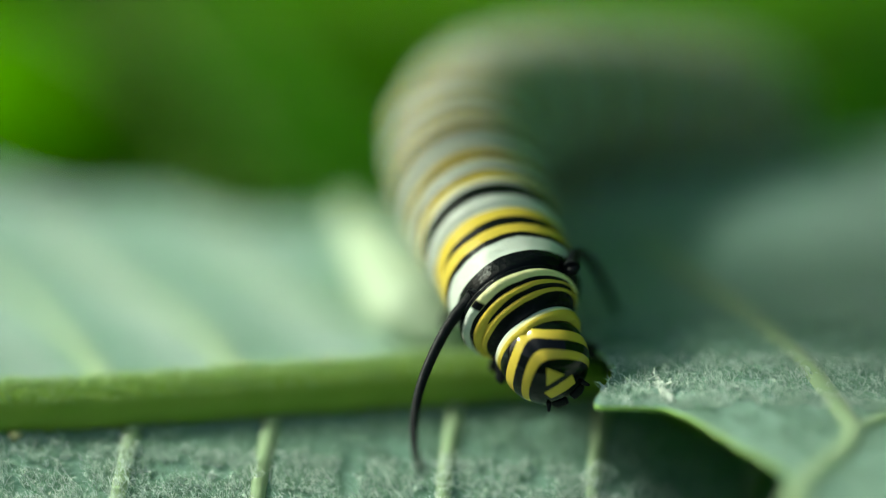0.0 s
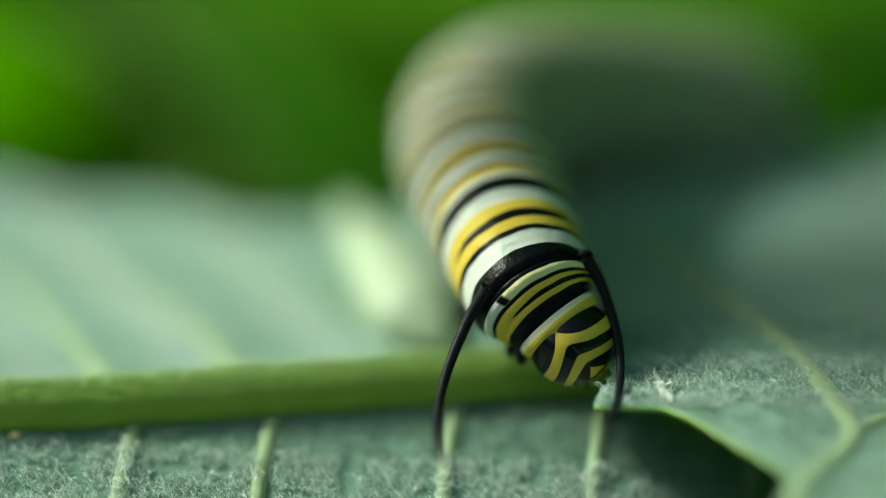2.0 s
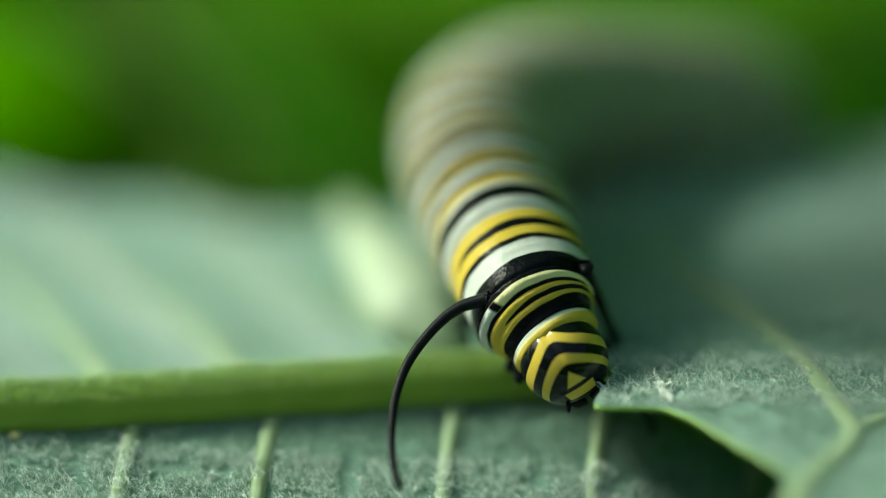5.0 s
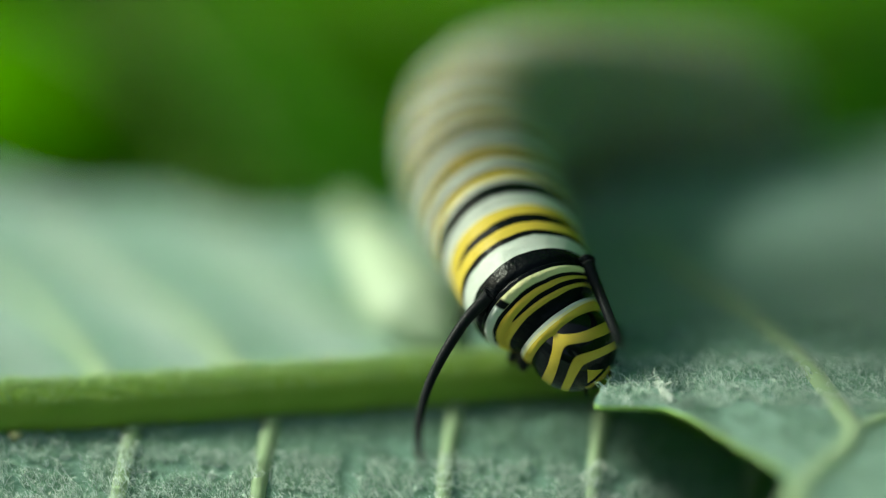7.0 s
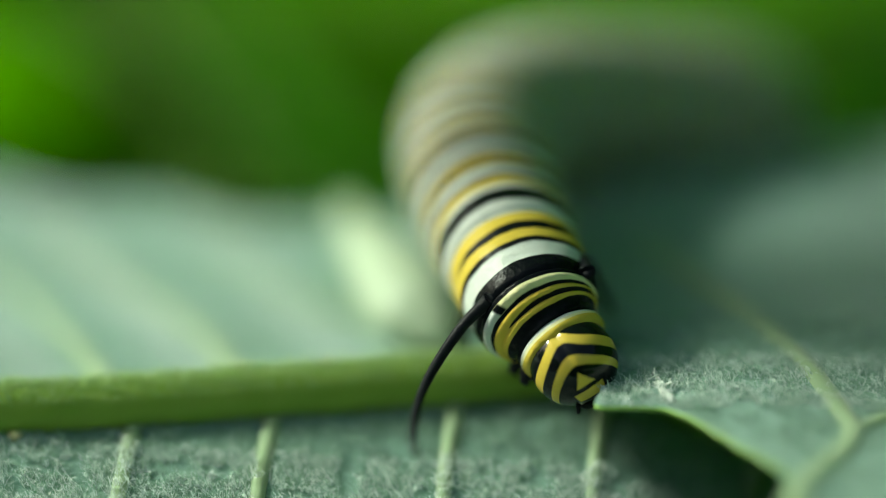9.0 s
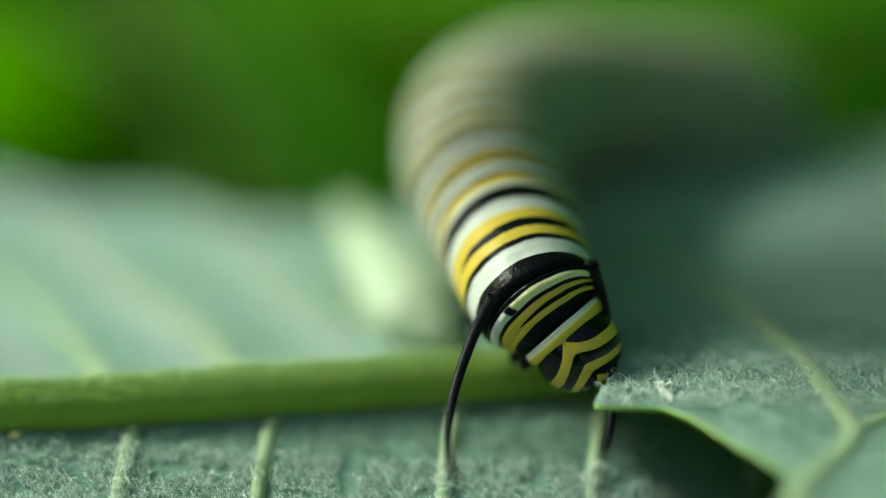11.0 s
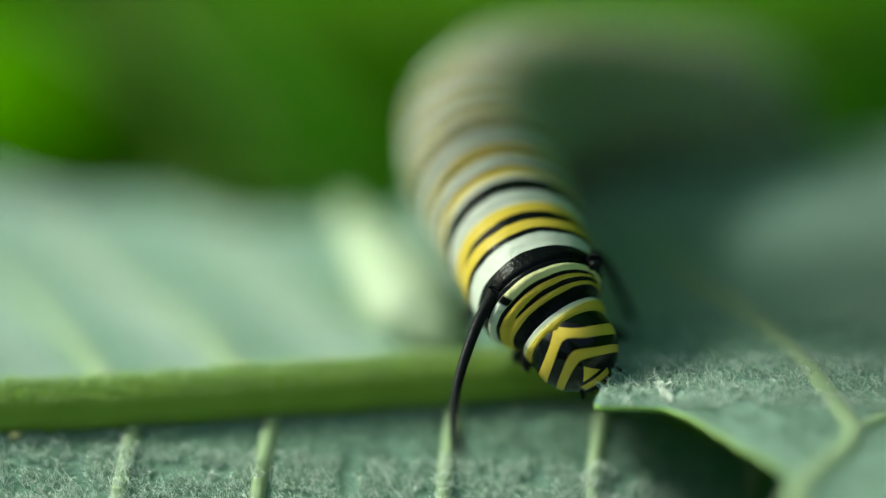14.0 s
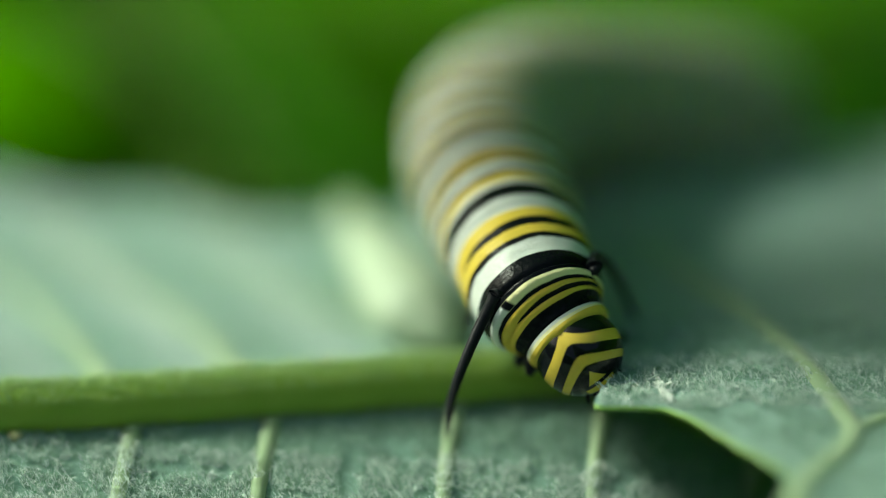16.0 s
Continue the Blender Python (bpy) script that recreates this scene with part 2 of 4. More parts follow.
# foot, tip, half width, arch, all in mm; the way the blade faces; its material
LEAVES = [
    # the first two are dark shapes in place of shaded gaps between plants
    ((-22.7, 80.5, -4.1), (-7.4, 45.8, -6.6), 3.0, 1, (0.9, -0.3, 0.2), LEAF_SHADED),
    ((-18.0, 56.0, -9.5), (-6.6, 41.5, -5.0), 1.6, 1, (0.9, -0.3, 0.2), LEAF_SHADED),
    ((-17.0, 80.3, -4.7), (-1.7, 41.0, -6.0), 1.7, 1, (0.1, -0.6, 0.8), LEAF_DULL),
    ((-30.3, 70.1, -6.3), (-18.6, 54.3, -3.6), 3.6, 1, (-0.7, -0.3, 0.6), LEAF_GREEN),
    ((62, 118, -4), (-16, 108, -12), 12, 3, (-0.45, -0.45, 0.78), LEAF_GREEN),
    ((45, 140, -26), (-40, 131, -23), 5.5, 2, (-0.45, -0.45, 0.78), LEAF_GREEN),
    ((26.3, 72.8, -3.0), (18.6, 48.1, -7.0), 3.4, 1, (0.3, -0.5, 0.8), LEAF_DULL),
    # two unseen overhead leaves, added to shade the rear body and right side
    ((103, 34, 56), (-41, 18, 40), 36, 4, (-0.1, -0.1, 1), LEAF_GREEN),
    ((88, 66, 66), (-37, 37, 45), 17, 3, (-0.1, -0.1, 1), LEAF_GREEN),
]
FOOT = Vector((75, 110, -350))
for base, tip, half, sag, face, material in LEAVES:
    grown_leaf(plant, Vector(base) - FOOT, Vector(tip) - FOOT, half, face, sag, material)
    foot, joint = Vector(base) - FOOT, Vector((0, 0, min(base[2] - 14, 50) + 350))
    stalk = spline([foot, (foot * 2 + joint) / 3 + Vector((0, 0, 2)), (foot + joint * 2) / 3, joint], 16)
    part("leaf_stalk", tube([Vector(p) * MM for p in stalk], [MM * (0.35 + 0.04 * i) for i in range(17)], 8), MIDRIB, plant)


# ---- hedge added round the garden, mostly unseen, to block and green the skylight ----
def hedge():
    rng = random.Random(5)
    bm = bmesh.new()
    for _ in range(9000):
        a = radians(rng.uniform(-190, 125))
        behind = max(0.0, min(1.0, (a - radians(-35)) / radians(40)))
        r, z = rng.uniform(0.95, 1.35), -0.35 + rng.uniform(0, 1) * (0.65 + 0.85 * behind)
        c = Vector((r * math.cos(a), r * math.sin(a), z))
        turn = Euler((rng.uniform(-0.9, 0.9), rng.uniform(-0.9, 0.9), a + 1.57 + rng.uniform(-0.8, 0.8))).to_matrix()
        size = rng.uniform(0.05, 0.09)
        vs = [bm.verts.new(c + turn @ (Vector(p) * size)) for p in ((0, 0, -1), (0.42, 0.08, -0.1), (0, 0, 1), (-0.42, 0.08, -0.1))]
        bm.faces.new(vs)
    return tagged(part("hedge", bm, LEAF_GREEN, None), "added hedge of many small green leaves, mostly out of view, that blocks low sky", "hedge", kind="stuff")


hedge()

# ---- the lower leaf ----
def rib_line(x):
    return 3.4 + 0.15 * x


def leaf_a_z(x, y):
    """Height of the lower leaf, in mm."""
    across = y - rib_line(x)
    z = 0.75 - 0.02 * across if across > 0 else 0.75 + 0.38 * across * (1 if across > -9 else (9 / -across) ** 0.5)
    z -= 0.42 * max(0.0, x - 7.5) ** 1.15 * min(1.0, max(0.0, (42 - x) / 30))
    if across > 0:  # the blade bulges between its side veins
        z += 0.28 * min(1.0, across / 6) * math.cos((x + 0.36 * across + 3.6) * math.tau / 6.6)
    z += 0.35 * noise.noise(Vector((x * 0.09, y * 0.09, 3.1))) + 0.10 * noise.noise(Vector((x * 0.5, y * 0.5, 7.7)))
    return z


def leaf_a_half(x):
    f = (x + 85) / 145
    return 33.0 * max(0.0, math.sin(math.pi * min(max(f, 0), 1)) ** 0.6)


def leaf_a_back(x):
    """Half width on the far side, which narrows towards the stalk."""
    return max(0.3, min(leaf_a_half(x), 31.0 - 0.55 * (x + 20)))


leaf_low = tagged(new("milkweed_leaf"), "broad grey-green felted milkweed leaf with raised pale veins", "leaf")
rows = []
for i in range(181):
    x = -84.6 + 144.2 * i / 180
    half = leaf_a_half(x)
    line = []
    for j in range(121):
        f = 2 * j / 120 - 1
        y = rib_line(x) + (leaf_a_back(x) if f > 0 else half) * f
        line.append(Vector((x, y, leaf_a_z(x, y))) * MM)
    rows.append(line)
part("blade", sheet(rows, 0.28 * MM), [LEAF_FELT, CUT], leaf_low)
pts = [(x, rib_line(x), leaf_a_z(x, rib_line(x)) + 0.55) for x in range(-82, 66, 2)]
part("midrib", tube([Vector(p) * MM for p in pts], [MM * (0.4 + 0.75 * min(1, (p[0] + 84) / 70)) for p in pts], 14, 0.95), MIDRIB, leaf_low, "thick round pale green midrib")


def side_vein(parent, points, height, r0, r1, material=VEIN, rise=0.08):
    line = spline(points, 24)
    pts3 = [Vector((p[0], p[1], height(p[0], p[1]) + rise)) * MM for p in line]
    return part("vein", tube(pts3, [MM * (r0 + (r1 - r0) * i / 24) for i in range(25)], 8, 0.8), material, parent)


for x0 in (-58, -52, -46, -39.5, -33, -26.5, -19.6, -12.9, -7.2, 0.4, 6.6, 13, 20, 27, 34, 41):
    yr = rib_line(x0)
    h, hb = leaf_a_half(x0) * 0.93, leaf_a_back(x0) * 0.9
    side_vein(leaf_low, [(x0 + 0.15, yr - 0.5), (x0 - 0.27, yr - 4), (x0 - 1.0, yr - 10), (x0 - 4, yr - h * 0.7), (x0 - 9, yr - h)], leaf_a_z, 0.42, 0.14, VEIN, 0.0)
    side_vein(leaf_low, [(x0, yr + 0.5), (x0 - 1.2, yr + 4), (x0 - 3.5, yr + 10), (x0 - 6.5, yr + hb * 0.7), (x0 - 11, yr + hb)], leaf_a_z, 0.55, 0.14)


# ---- grains on the midrib ----
GRAIN = plain_material("tan_grain", (0.34, 0.32, 0.14), (0.52, 0.48, 0.26), 3000.0, 0.6)
for x, y, size in ((-8.3, 2.9, 0.2), (-4.9, 3.1, 0.14), (-17.6, -0.35, 0.26)):
    bm = bmesh.new()
    bmesh.ops.create_icosphere(bm, subdivisions=3, radius=1.0)
    for v in bm.verts:
        v.co *= 1 + 0.25 * noise.noise(v.co * 1.7 + Vector((x, y, 0)))
        v.co = Vector((v.co.x * size * 1.2, v.co.y * size, v.co.z * size * 0.8)) * MM
    grain = tagged(part("grain", bm, GRAIN, None), "tiny tan grain lying on the leaf's midrib", "grain", "grains on the leaf")
    across = abs(y - rib_line(x))
    top = leaf_a_z(x, y) + (0.55 + math.sqrt(max(0.0, 1.15 ** 2 - across ** 2)) if across < 1.1 else 0.0)
    grain.location = Vector((x, y, top + size * 0.55)) * MM


# ---- the upper, bitten leaf ----
MARGIN = [(15, -34), (13.35, -15.4), (13.4, -11.75), (13.42, -9.7), (12.5, -8.3), (11.6, -7.1), (10.3, -5.3), (9.0, -3.95), (7.4, -3.65), (6.15, -3.45), (6.4, -2.1), (6.95, -0.3),
          (6.2, 2.1), (2.2, 6.0), (0.3, 8.0), (-2.0, 12), (-4.1, 17), (-4.9, 21), (-3.2, 24), (2, 29), (9, 31.5), (24, 33)]


def leaf_b_z(x, y, edge=9.0):
    """Height of the upper leaf, in mm; edge: how far in from its eaten margin."""
    z = max(3.38 + 0.08 * min(0.0, y), 0.45) - 0.09 * max(0.0, y - 16) - 0.02 * max(0.0, x - 14)
    z += 0.16 * noise.noise(Vector((x * 0.12, y * 0.12, 9.3)))
    if y > 2:
        z -= 2.3 * max(0.0, 1 - max(edge, 0.0) / 3.6) ** 1.3 * min(1.0, (y - 2) / 3.5)
    return z


leaf_high = tagged(new("milkweed_leaf"), "bitten grey-green milkweed leaf with a ragged pale eaten edge", "leaf")
rows = []
for i in range(221):
    m = at_spline(MARGIN, i * (len(MARGIN) - 1) / 220)
    rag = 0.12 * noise.noise(Vector((m[0] * 1.7, m[1] * 1.7, 0.5)))
    line = []
    for j in range(101):
        f = (j / 100) ** 1.7
        x = m[0] + rag + (62 - m[0]) * f
        line.append(Vector((x, m[1], leaf_b_z(x, m[1], x - m[0]))) * MM)
    rows.append(line)
part("blade", sheet(rows, 0.22 * MM), [LEAF_FELT, CUT], leaf_high)
side_vein(leaf_high, [(8.6, 16), (10.1, 11.9), (12.9, 5.8), (14.95, 0), (16.2, -4.6), (16.4, -5.9), (15.8, -7.75), (13.8, -11.5), (13.8, -16)], leaf_b_z, 0.5, 0.6, VEIN, -0.18)
side_vein(leaf_high, [(16.4, -5.7), (19, -3), (26, 6), (40, 12)], leaf_b_z, 0.5, 0.5, VEIN, -0.18)

rib = spline([(0.38, 7.27, 1.50), (-0.22, 8.37, 1.90), (-1.19, 10.31, 2.20), (-2.43, 14.32, 2.40), (-3.61, 18.94, 2.30), (-4.51, 24.60, 1.70)], 40)
part("midrib", tube([Vector(p) * MM for p in rib], [MM * min(2.05, 0.45 + 0.12 * i, 0.3 + 0.09 * (40 - i)) for i in range(41)], 14, 0.75), PALE_RIB, leaf_high, "pale thick bitten-off midrib")

# ---- felt of fine hairs on both leaves ----
def hairs(parent, height, x0, x1, y0, y1, count, inside, seed, long=0.36, thin=0.009, thick_most=0.024, material=None, bare=-0.1):
    """Short curled hairs over a stretch of leaf, as one mesh."""
    rng = np.random.default_rng(seed)
    xs, ys = rng.uniform(x0, x1, count), rng.uniform(y0, y1, count)
    clump = [noise.noise(Vector((x * 0.9, y * 0.9, 5.0))) + 0.5 * noise.noise(Vector((x * 3.0, y * 3.0, 2.0))) for x, y in zip(xs, ys)]
    base = np.array([(x, y, height(x, y)) for x, y, c in zip(xs, ys, clump) if inside(x, y) and c > bare])
    n = len(base)
    ang, ang2 = rng.uniform(0, math.tau, n), rng.normal(0, 1.1, n)
    size = long * rng.uniform(0.45, 1.7, n)
    lean = rng.uniform(0.35, 1.0, n)
    one = np.stack([np.cos(ang) * lean * 0.6, np.sin(ang) * lean * 0.6, 0.75 - 0.35 * lean], 1) * size[:, None]
    two = one + np.stack([np.cos(ang + ang2) * 0.65, np.sin(ang + ang2) * 0.65, rng.uniform(-0.25, 0.35, n)], 1) * size[:, None]
    thick = rng.uniform(thin, thick_most, n)
    verts = np.zeros((n, 7, 3))
    for k in range(3):
        off = np.array([math.cos(k * math.tau / 3), math.sin(k * math.tau / 3), 0.3 * math.cos(k * 2.0)])
        verts[:, k] = base + off * thick[:, None] - [0, 0, 0.03]
        verts[:, 3 + k] = base + one + off * thick[:, None] * 0.8
    verts[:, 6] = base + two
    tri = np.array([(0, 1, 4), (0, 4, 3), (1, 2, 5), (1, 5, 4), (2, 0, 3), (2, 3, 5), (3, 4, 6), (4, 5, 6), (5, 3, 6)])
    faces = (tri[None] + 7 * np.arange(n)[:, None, None]).reshape(-1, 3)
    me = bpy.data.meshes.new("hair")
    me.from_pydata((verts.reshape(-1, 3) * MM).tolist(), [], faces.tolist())
    me.materials.append(material or HAIR)
    ob = new("hair", me)
    ob.parent = parent
    return tagged(ob, "fine whitish felt hairs on the leaf", kind="stuff")


def felt_low(x, y):
    """Top of the lower leaf with its nearer side veins."""
    z = leaf_a_z(x, y)
    for x0 in (-19.6, -12.9, -7.2, 0.4, 6.6):
        off = x - x0 - 0.21 + 0.12 * (rib_line(x0) - y)
        if abs(off) < 0.42:
            z += 0.05 + 0.8 * math.sqrt(0.43 ** 2 - off ** 2)
    return z


def rib_top(x, y):
    """Upper side of the lower leaf's midrib."""
    return leaf_a_z(x, rib_line(x)) + 0.5 + math.sqrt(max(0.0, 1.1 ** 2 - (y - rib_line(x)) ** 2))


def margin_x(y):
    """Where the eaten margin of the upper leaf lies at y."""
    for (xa, ya), (xb, yb) in zip(MARGIN, MARGIN[1:]):
        if ya <= y <= yb:
            return xa + (xb - xa) * (y - ya) / (yb - ya)
    return 60.0


hairs(leaf_low, felt_low, -19.5, 13.5, -7.0, 2.4, 26000, lambda x, y: felt_low(x, y) - leaf_a_z(x, y) < 0.01, 4, 0.34, bare=-0.2)
hairs(leaf_high, leaf_b_z, 5.8, 21.0, -13.0, 6.0, 22000, lambda x, y: x > margin_x(y) + 0.05, 7, 0.30)

# longer white hairs that paint glints among the felt, and the fuzz along the midrib
hairs(leaf_low, felt_low, -19.5, 13.5, -7.0, -0.4, 19000, lambda x, y: True, 14, 0.30, 0.009, 0.022, GLINT_HAIR, -0.15)
hairs(leaf_high, leaf_b_z, 5.8, 21.0, -4.0, 1.0, 4200, lambda x, y: x > margin_x(y) + 0.05, 17, 0.30, 0.010, 0.021, GLINT_HAIR, -0.35)
hairs(leaf_low, rib_top, -19.5, 6.0, -0.5, 5.2, 16000, lambda x, y: abs(y - rib_line(x)) < 1.0, 19, 0.34, 0.010, 0.022, RIB_HAIR, -0.8)

# a torn strip of white fibre on the eaten margin
fibre = [(8.65, -0.7), (8.8, -1.5), (8.85, -2.2), (9.1, -3.0), (9.25, -3.55)]
pts = [Vector((p[0] + 0.06 * noise.noise(Vector((i * 0.9, 0, 0))), p[1], leaf_b_z(p[0], p[1]) + 0.12)) * MM for i, p in enumerate(spline(fibre, 30))]
part("torn_fibre", tube(pts, [MM * (0.04 + 0.03 * (1 + math.sin(i * 1.9)) + 0.12 * (i / 30) ** 2) for i in range(31)], 8, 0.8), FIBRE, leaf_high, "dry white torn leaf fibre")

rng = random.Random(11)
for i in range(14):
    x, y = 8.6 + 0.045 * i + rng.uniform(-0.15, 0.15), -0.7 - 0.2 * i
    z = leaf_b_z(x, y)
    line = spline([(x, y, z + 0.05), (x + rng.uniform(-0.2, 0.25), y - 0.25, z + rng.uniform(0.1, 0.35)), (x + rng.uniform(-0.3, 0.4), y - rng.uniform(0.4, 0.9), z + rng.uniform(0.0, 0.3))], 10)
    part("torn_fibre", tube([Vector(p) * MM for p in line], [MM * (0.055 - 0.004 * j) for j in range(11)], 6), FIBRE, leaf_high)

# ---- caterpillar ----
caterpillar = tagged(new("caterpillar"), "plump black, white and yellow ringed caterpillar eating a leaf edge", "caterpillar")
# places of the rings in mm, and the radius there; the third is the first ring that carries the long feelers
SPINE = [(5.07, 0.62, 4.35, 1.74), (4.41, 1.08, 5.05, 2.12), (3.78, 1.53, 5.69, 2.66), (2.80, 4.92, 6.81, 2.96), (1.96, 9.77, 7.27, 3.25), (1.56, 14.73, 7.46, 3.45),
         (2.09, 19.02, 7.55, 3.55), (3.56, 22.46, 7.06, 3.55), (5.64, 25.30, 6.38, 3.50), (8.02, 27.67, 5.59, 3.45), (10.55, 29.53, 4.83, 3.40),
         (12.97, 30.90, 4.23, 3.20), (15.12, 31.90, 3.76, 2.50), (16.62, 32.62, 3.38, 1.30)]


def spine_frame(k):
    """Place, radius, forward, up and side of the body at ring k (2 is the ring with the feelers)."""
    c = at_spline(SPINE, k)
    d = at_spline(SPINE, k - 0.05) - at_spline(SPINE, k + 0.05)
    fwd = Vector(d[:3]).normalized()
    if k < 2:  # the neck holds straight, whatever its rings' centres do
        d2 = at_spline(SPINE, 1.95) - at_spline(SPINE, 2.05)
        straight = Vector([a - b for a, b in zip(SPINE[0][:3], SPINE[2][:3])]).normalized()
        fwd = straight.lerp(Vector(d2[:3]).normalized(), max(0.0, min(1.0, (k - 0.4) / 1.6) * 0.85)).normalized()
    roll = 0.05 * max(0.0, 1 - max(0, k - 2) / 5)
    up = Vector((roll, 0, 1))
    up = (up - fwd * up.dot(fwd)).normalized()
    return Vector(c[:3]), c[3], fwd, up, up.cross(fwd)


def body_piece(name, k0, k1, material, folds, label=""):
    """One ring of the body; its ends tuck into its neighbours."""
    n, sides = 30, 60
    origin = spine_frame((k0 + k1) / 2)[0]
    bm = bmesh.new()
    uv = bm.loops.layers.uv.new("UVMap")
    rings = []
    for i in range(-2, n + 3):
        u = i / n
        k = k0 + (k1 - k0) * u
        c, r, fwd, up, side = spine_frame(k)
        r *= 1 + folds(u)
        if i < 0 or i > n:
            r *= 1 - 0.10 * (-i if i < 0 else i - n)
        ring = []
        for j in range(sides + 1):
            w = j / sides * 2 - 1
            ang = w * math.pi
            flatten = 1 - 0.10 * max(0.0, -math.cos(ang)) ** 2
            lump = 1 + 0.012 * noise.noise(Vector((math.cos(ang) * 2, math.sin(ang) * 2, k * 6)))
            co = c - origin + (up * math.cos(ang) * flatten + side * math.sin(ang)) * (r * lump)
            ring.append((co, (u, w)))
        vs = [bm.verts.new(p * MM) for p, _ in ring[:-1]]
        rings.append((vs, [t for _, t in ring]))
    for (va, ta), (vb, tb) in zip(rings, rings[1:]):
        for j in range(sides):
            j2 = (j + 1) % sides
            f = bm.faces.new((va[j], va[j2], vb[j2], vb[j]))
            for loop, t in zip(f.loops, (ta[j], ta[j + 1], tb[j + 1], tb[j])):
                loop[uv].uv = t
    for vs, _ in (rings[0], rings[-1]):
        bm.faces.new(vs)
    bmesh.ops.recalc_face_normals(bm, faces=bm.faces)
    ob = part(name, bm, material, caterpillar, label)
    ob.location = origin * MM
    return ob


def body_folds(u):
    return 0.012 * math.cos((u - 0.6) * math.tau * 2) - 0.03 * math.exp(-((u - 0.98) / 0.05) ** 2) - 0.03 * math.exp(-((u - 0.02) / 0.05) ** 2) - 0.015 * math.exp(-((u - 0.48) / 0.03) ** 2)


def ridges(*rows):
    return lambda u: sum(h * math.exp(-((u - at) / wide) ** 2) for at, h, wide in rows)


collar = body_piece("collar", 0.0, 0.62, STRIPES_COLLAR, ridges((0.40, 0.06, 0.3), (0.97, -0.04, 0.08), (0.0, -0.03, 0.1)), "yellow wrinkled collar behind the head")
neck = body_piece("neck_ring", 0.62, 1.81, STRIPES_NECK, ridges((0.10, -0.04, 0.12), (0.32, 0.04, 0.06), (0.41, -0.03, 0.03), (0.53, 0.05, 0.08), (0.67, -0.03, 0.05), (0.82, 0.03, 0.07)), "black and yellow ringed neck")
rings = [body_piece("body_ring", 1.81 + i, 2.81 + i, STRIPES_BODY if i else STRIPES_FEELER_RING, body_folds) for i in range(11)]

# head: z is the way it faces, y its crown
bm = bmesh.new()
bmesh.ops.create_uvsphere(bm, u_segments=64, v_segments=40, radius=1.0)
for v in bm.verts:
    x, y, z = v.co
    groove = 0.05 * math.exp(-(x / 0.09) ** 2) * max(0.0, min(1.0, (y - 0.1) * 2)) * (1 if z > -0.3 else 0)
    s = 1 - groove
    v.co = Vector((x * 1.82 * s, y * 1.86 * s, z * 1.74 * s)) * MM
bmesh.ops.recalc_face_normals(bm, faces=bm.faces)
head = part("head", bm, HEAD_SKIN, caterpillar, "shiny round head with black and yellow chevrons")

for flip in (-1, 1):
    # mouth parts and short antennae
    line = spline([(0.8 * flip, -1.35, 0.9), (0.9 * flip, -1.5, 1.0), (0.98 * flip, -1.55, 1.12)], 8)
    part("antenna", tube([Vector(p) * MM for p in line], [MM * (0.12 - 0.008 * i) for i in range(9)], 8), BLACK_SKIN, head)
    line = spline([(0.55 * flip, -1.4, 0.6), (0.45 * flip, -1.6, 0.75), (0.1 * flip, -1.7, 0.85)], 8)
    part("mandible", tube([Vector(p) * MM for p in line], [MM * (0.36 - 0.025 * i) for i in range(9)], 8), BLACK_SKIN, head)


def leg(piece, k, flip, out, down, fore, length, spread=0.55, drop=0.75):
    """A short black jointed true leg under one side of a body piece."""
    c, r, fwd, up, side = spine_frame(k)
    foot = c + side * flip * r * out - up * r * down
    way = (fwd * fore + side * flip * spread - up * drop).normalized()
    hook = (fwd * 0.6 - side * flip * 0.5 - up * 0.6).normalized()
    line = spline([foot - way * 0.3, foot + way * length * 0.5, foot + way * length, foot + way * length + hook * min(length * 0.5, 0.45)], 12)
    origin = piece.location / MM
    rad = [MM * (0.42 - 0.027 * i + 0.03 * math.sin(i * 1.7)) for i in range(13)]
    part("leg", tube([(Vector(p) - origin) * MM for p in line], rad, 10), BLACK_SKIN, piece)


for flip in (-1, 1):
    if flip > 0:
        leg(collar, 0.45, flip, 0.95, 0.0, 0.25, 2.7, 1.0, 0.38)
    else:
        leg(collar, 0.55, flip, 0.4, 0.85, 0.6, 0.4)
    leg(neck, 1.5, flip, 0.15, 0.9, 0.3, 0.5)
    leg(rings[1], 3.1, flip, 0.4, 0.88, 0.4, 1.2)
    for i in range(4, 8):
        c, r, fwd, up, side = spine_frame(i + 2.3)
        top = c + side * flip * r * 0.5 - up * r * 0.7
        line = spline([top, top - up * 0.9 + side * flip * 0.2, top - up * 1.9 + side * flip * 0.2], 8)
        origin = rings[i].location / MM
        part("proleg", tube([(Vector(p) - origin) * MM for p in line], [MM * (1.1 - 0.05 * j + 0.12 * math.sin(j * 1.3)) for j in range(9)], 12), STRIPES_FOOT, rings[i])

# long feelers
FEELER = [(0, 0, 0), (1.3, -0.35, 0), (2.5, -1.4, 0), (3.5, -2.9, 0), (4.0, -4.6, 0), (4.1, -6.4, 0), (3.9, -8.0, 0), (3.6, -8.9, 0)]


def feeler(flip):
    size = 0.93 if flip < 0 else 0.84
    line = spline([(p[0] * flip * size, p[1] * size, p[2]) for p in [(-0.12, 0.0, 0.0)] + FEELER], 40)
    rad = [MM * (0.13 + 0.14 * (1 - i / 40) + 0.12 * math.exp(-(i / 6) ** 2)) for i in range(41)]
    rad[-1] *= 0.4
    rad[0] *= 0.75
    return part("feeler", tube([Vector(p) * MM for p in line], rad, 10), BLACK_SKIN, caterpillar, "long thin black fleshy feeler")


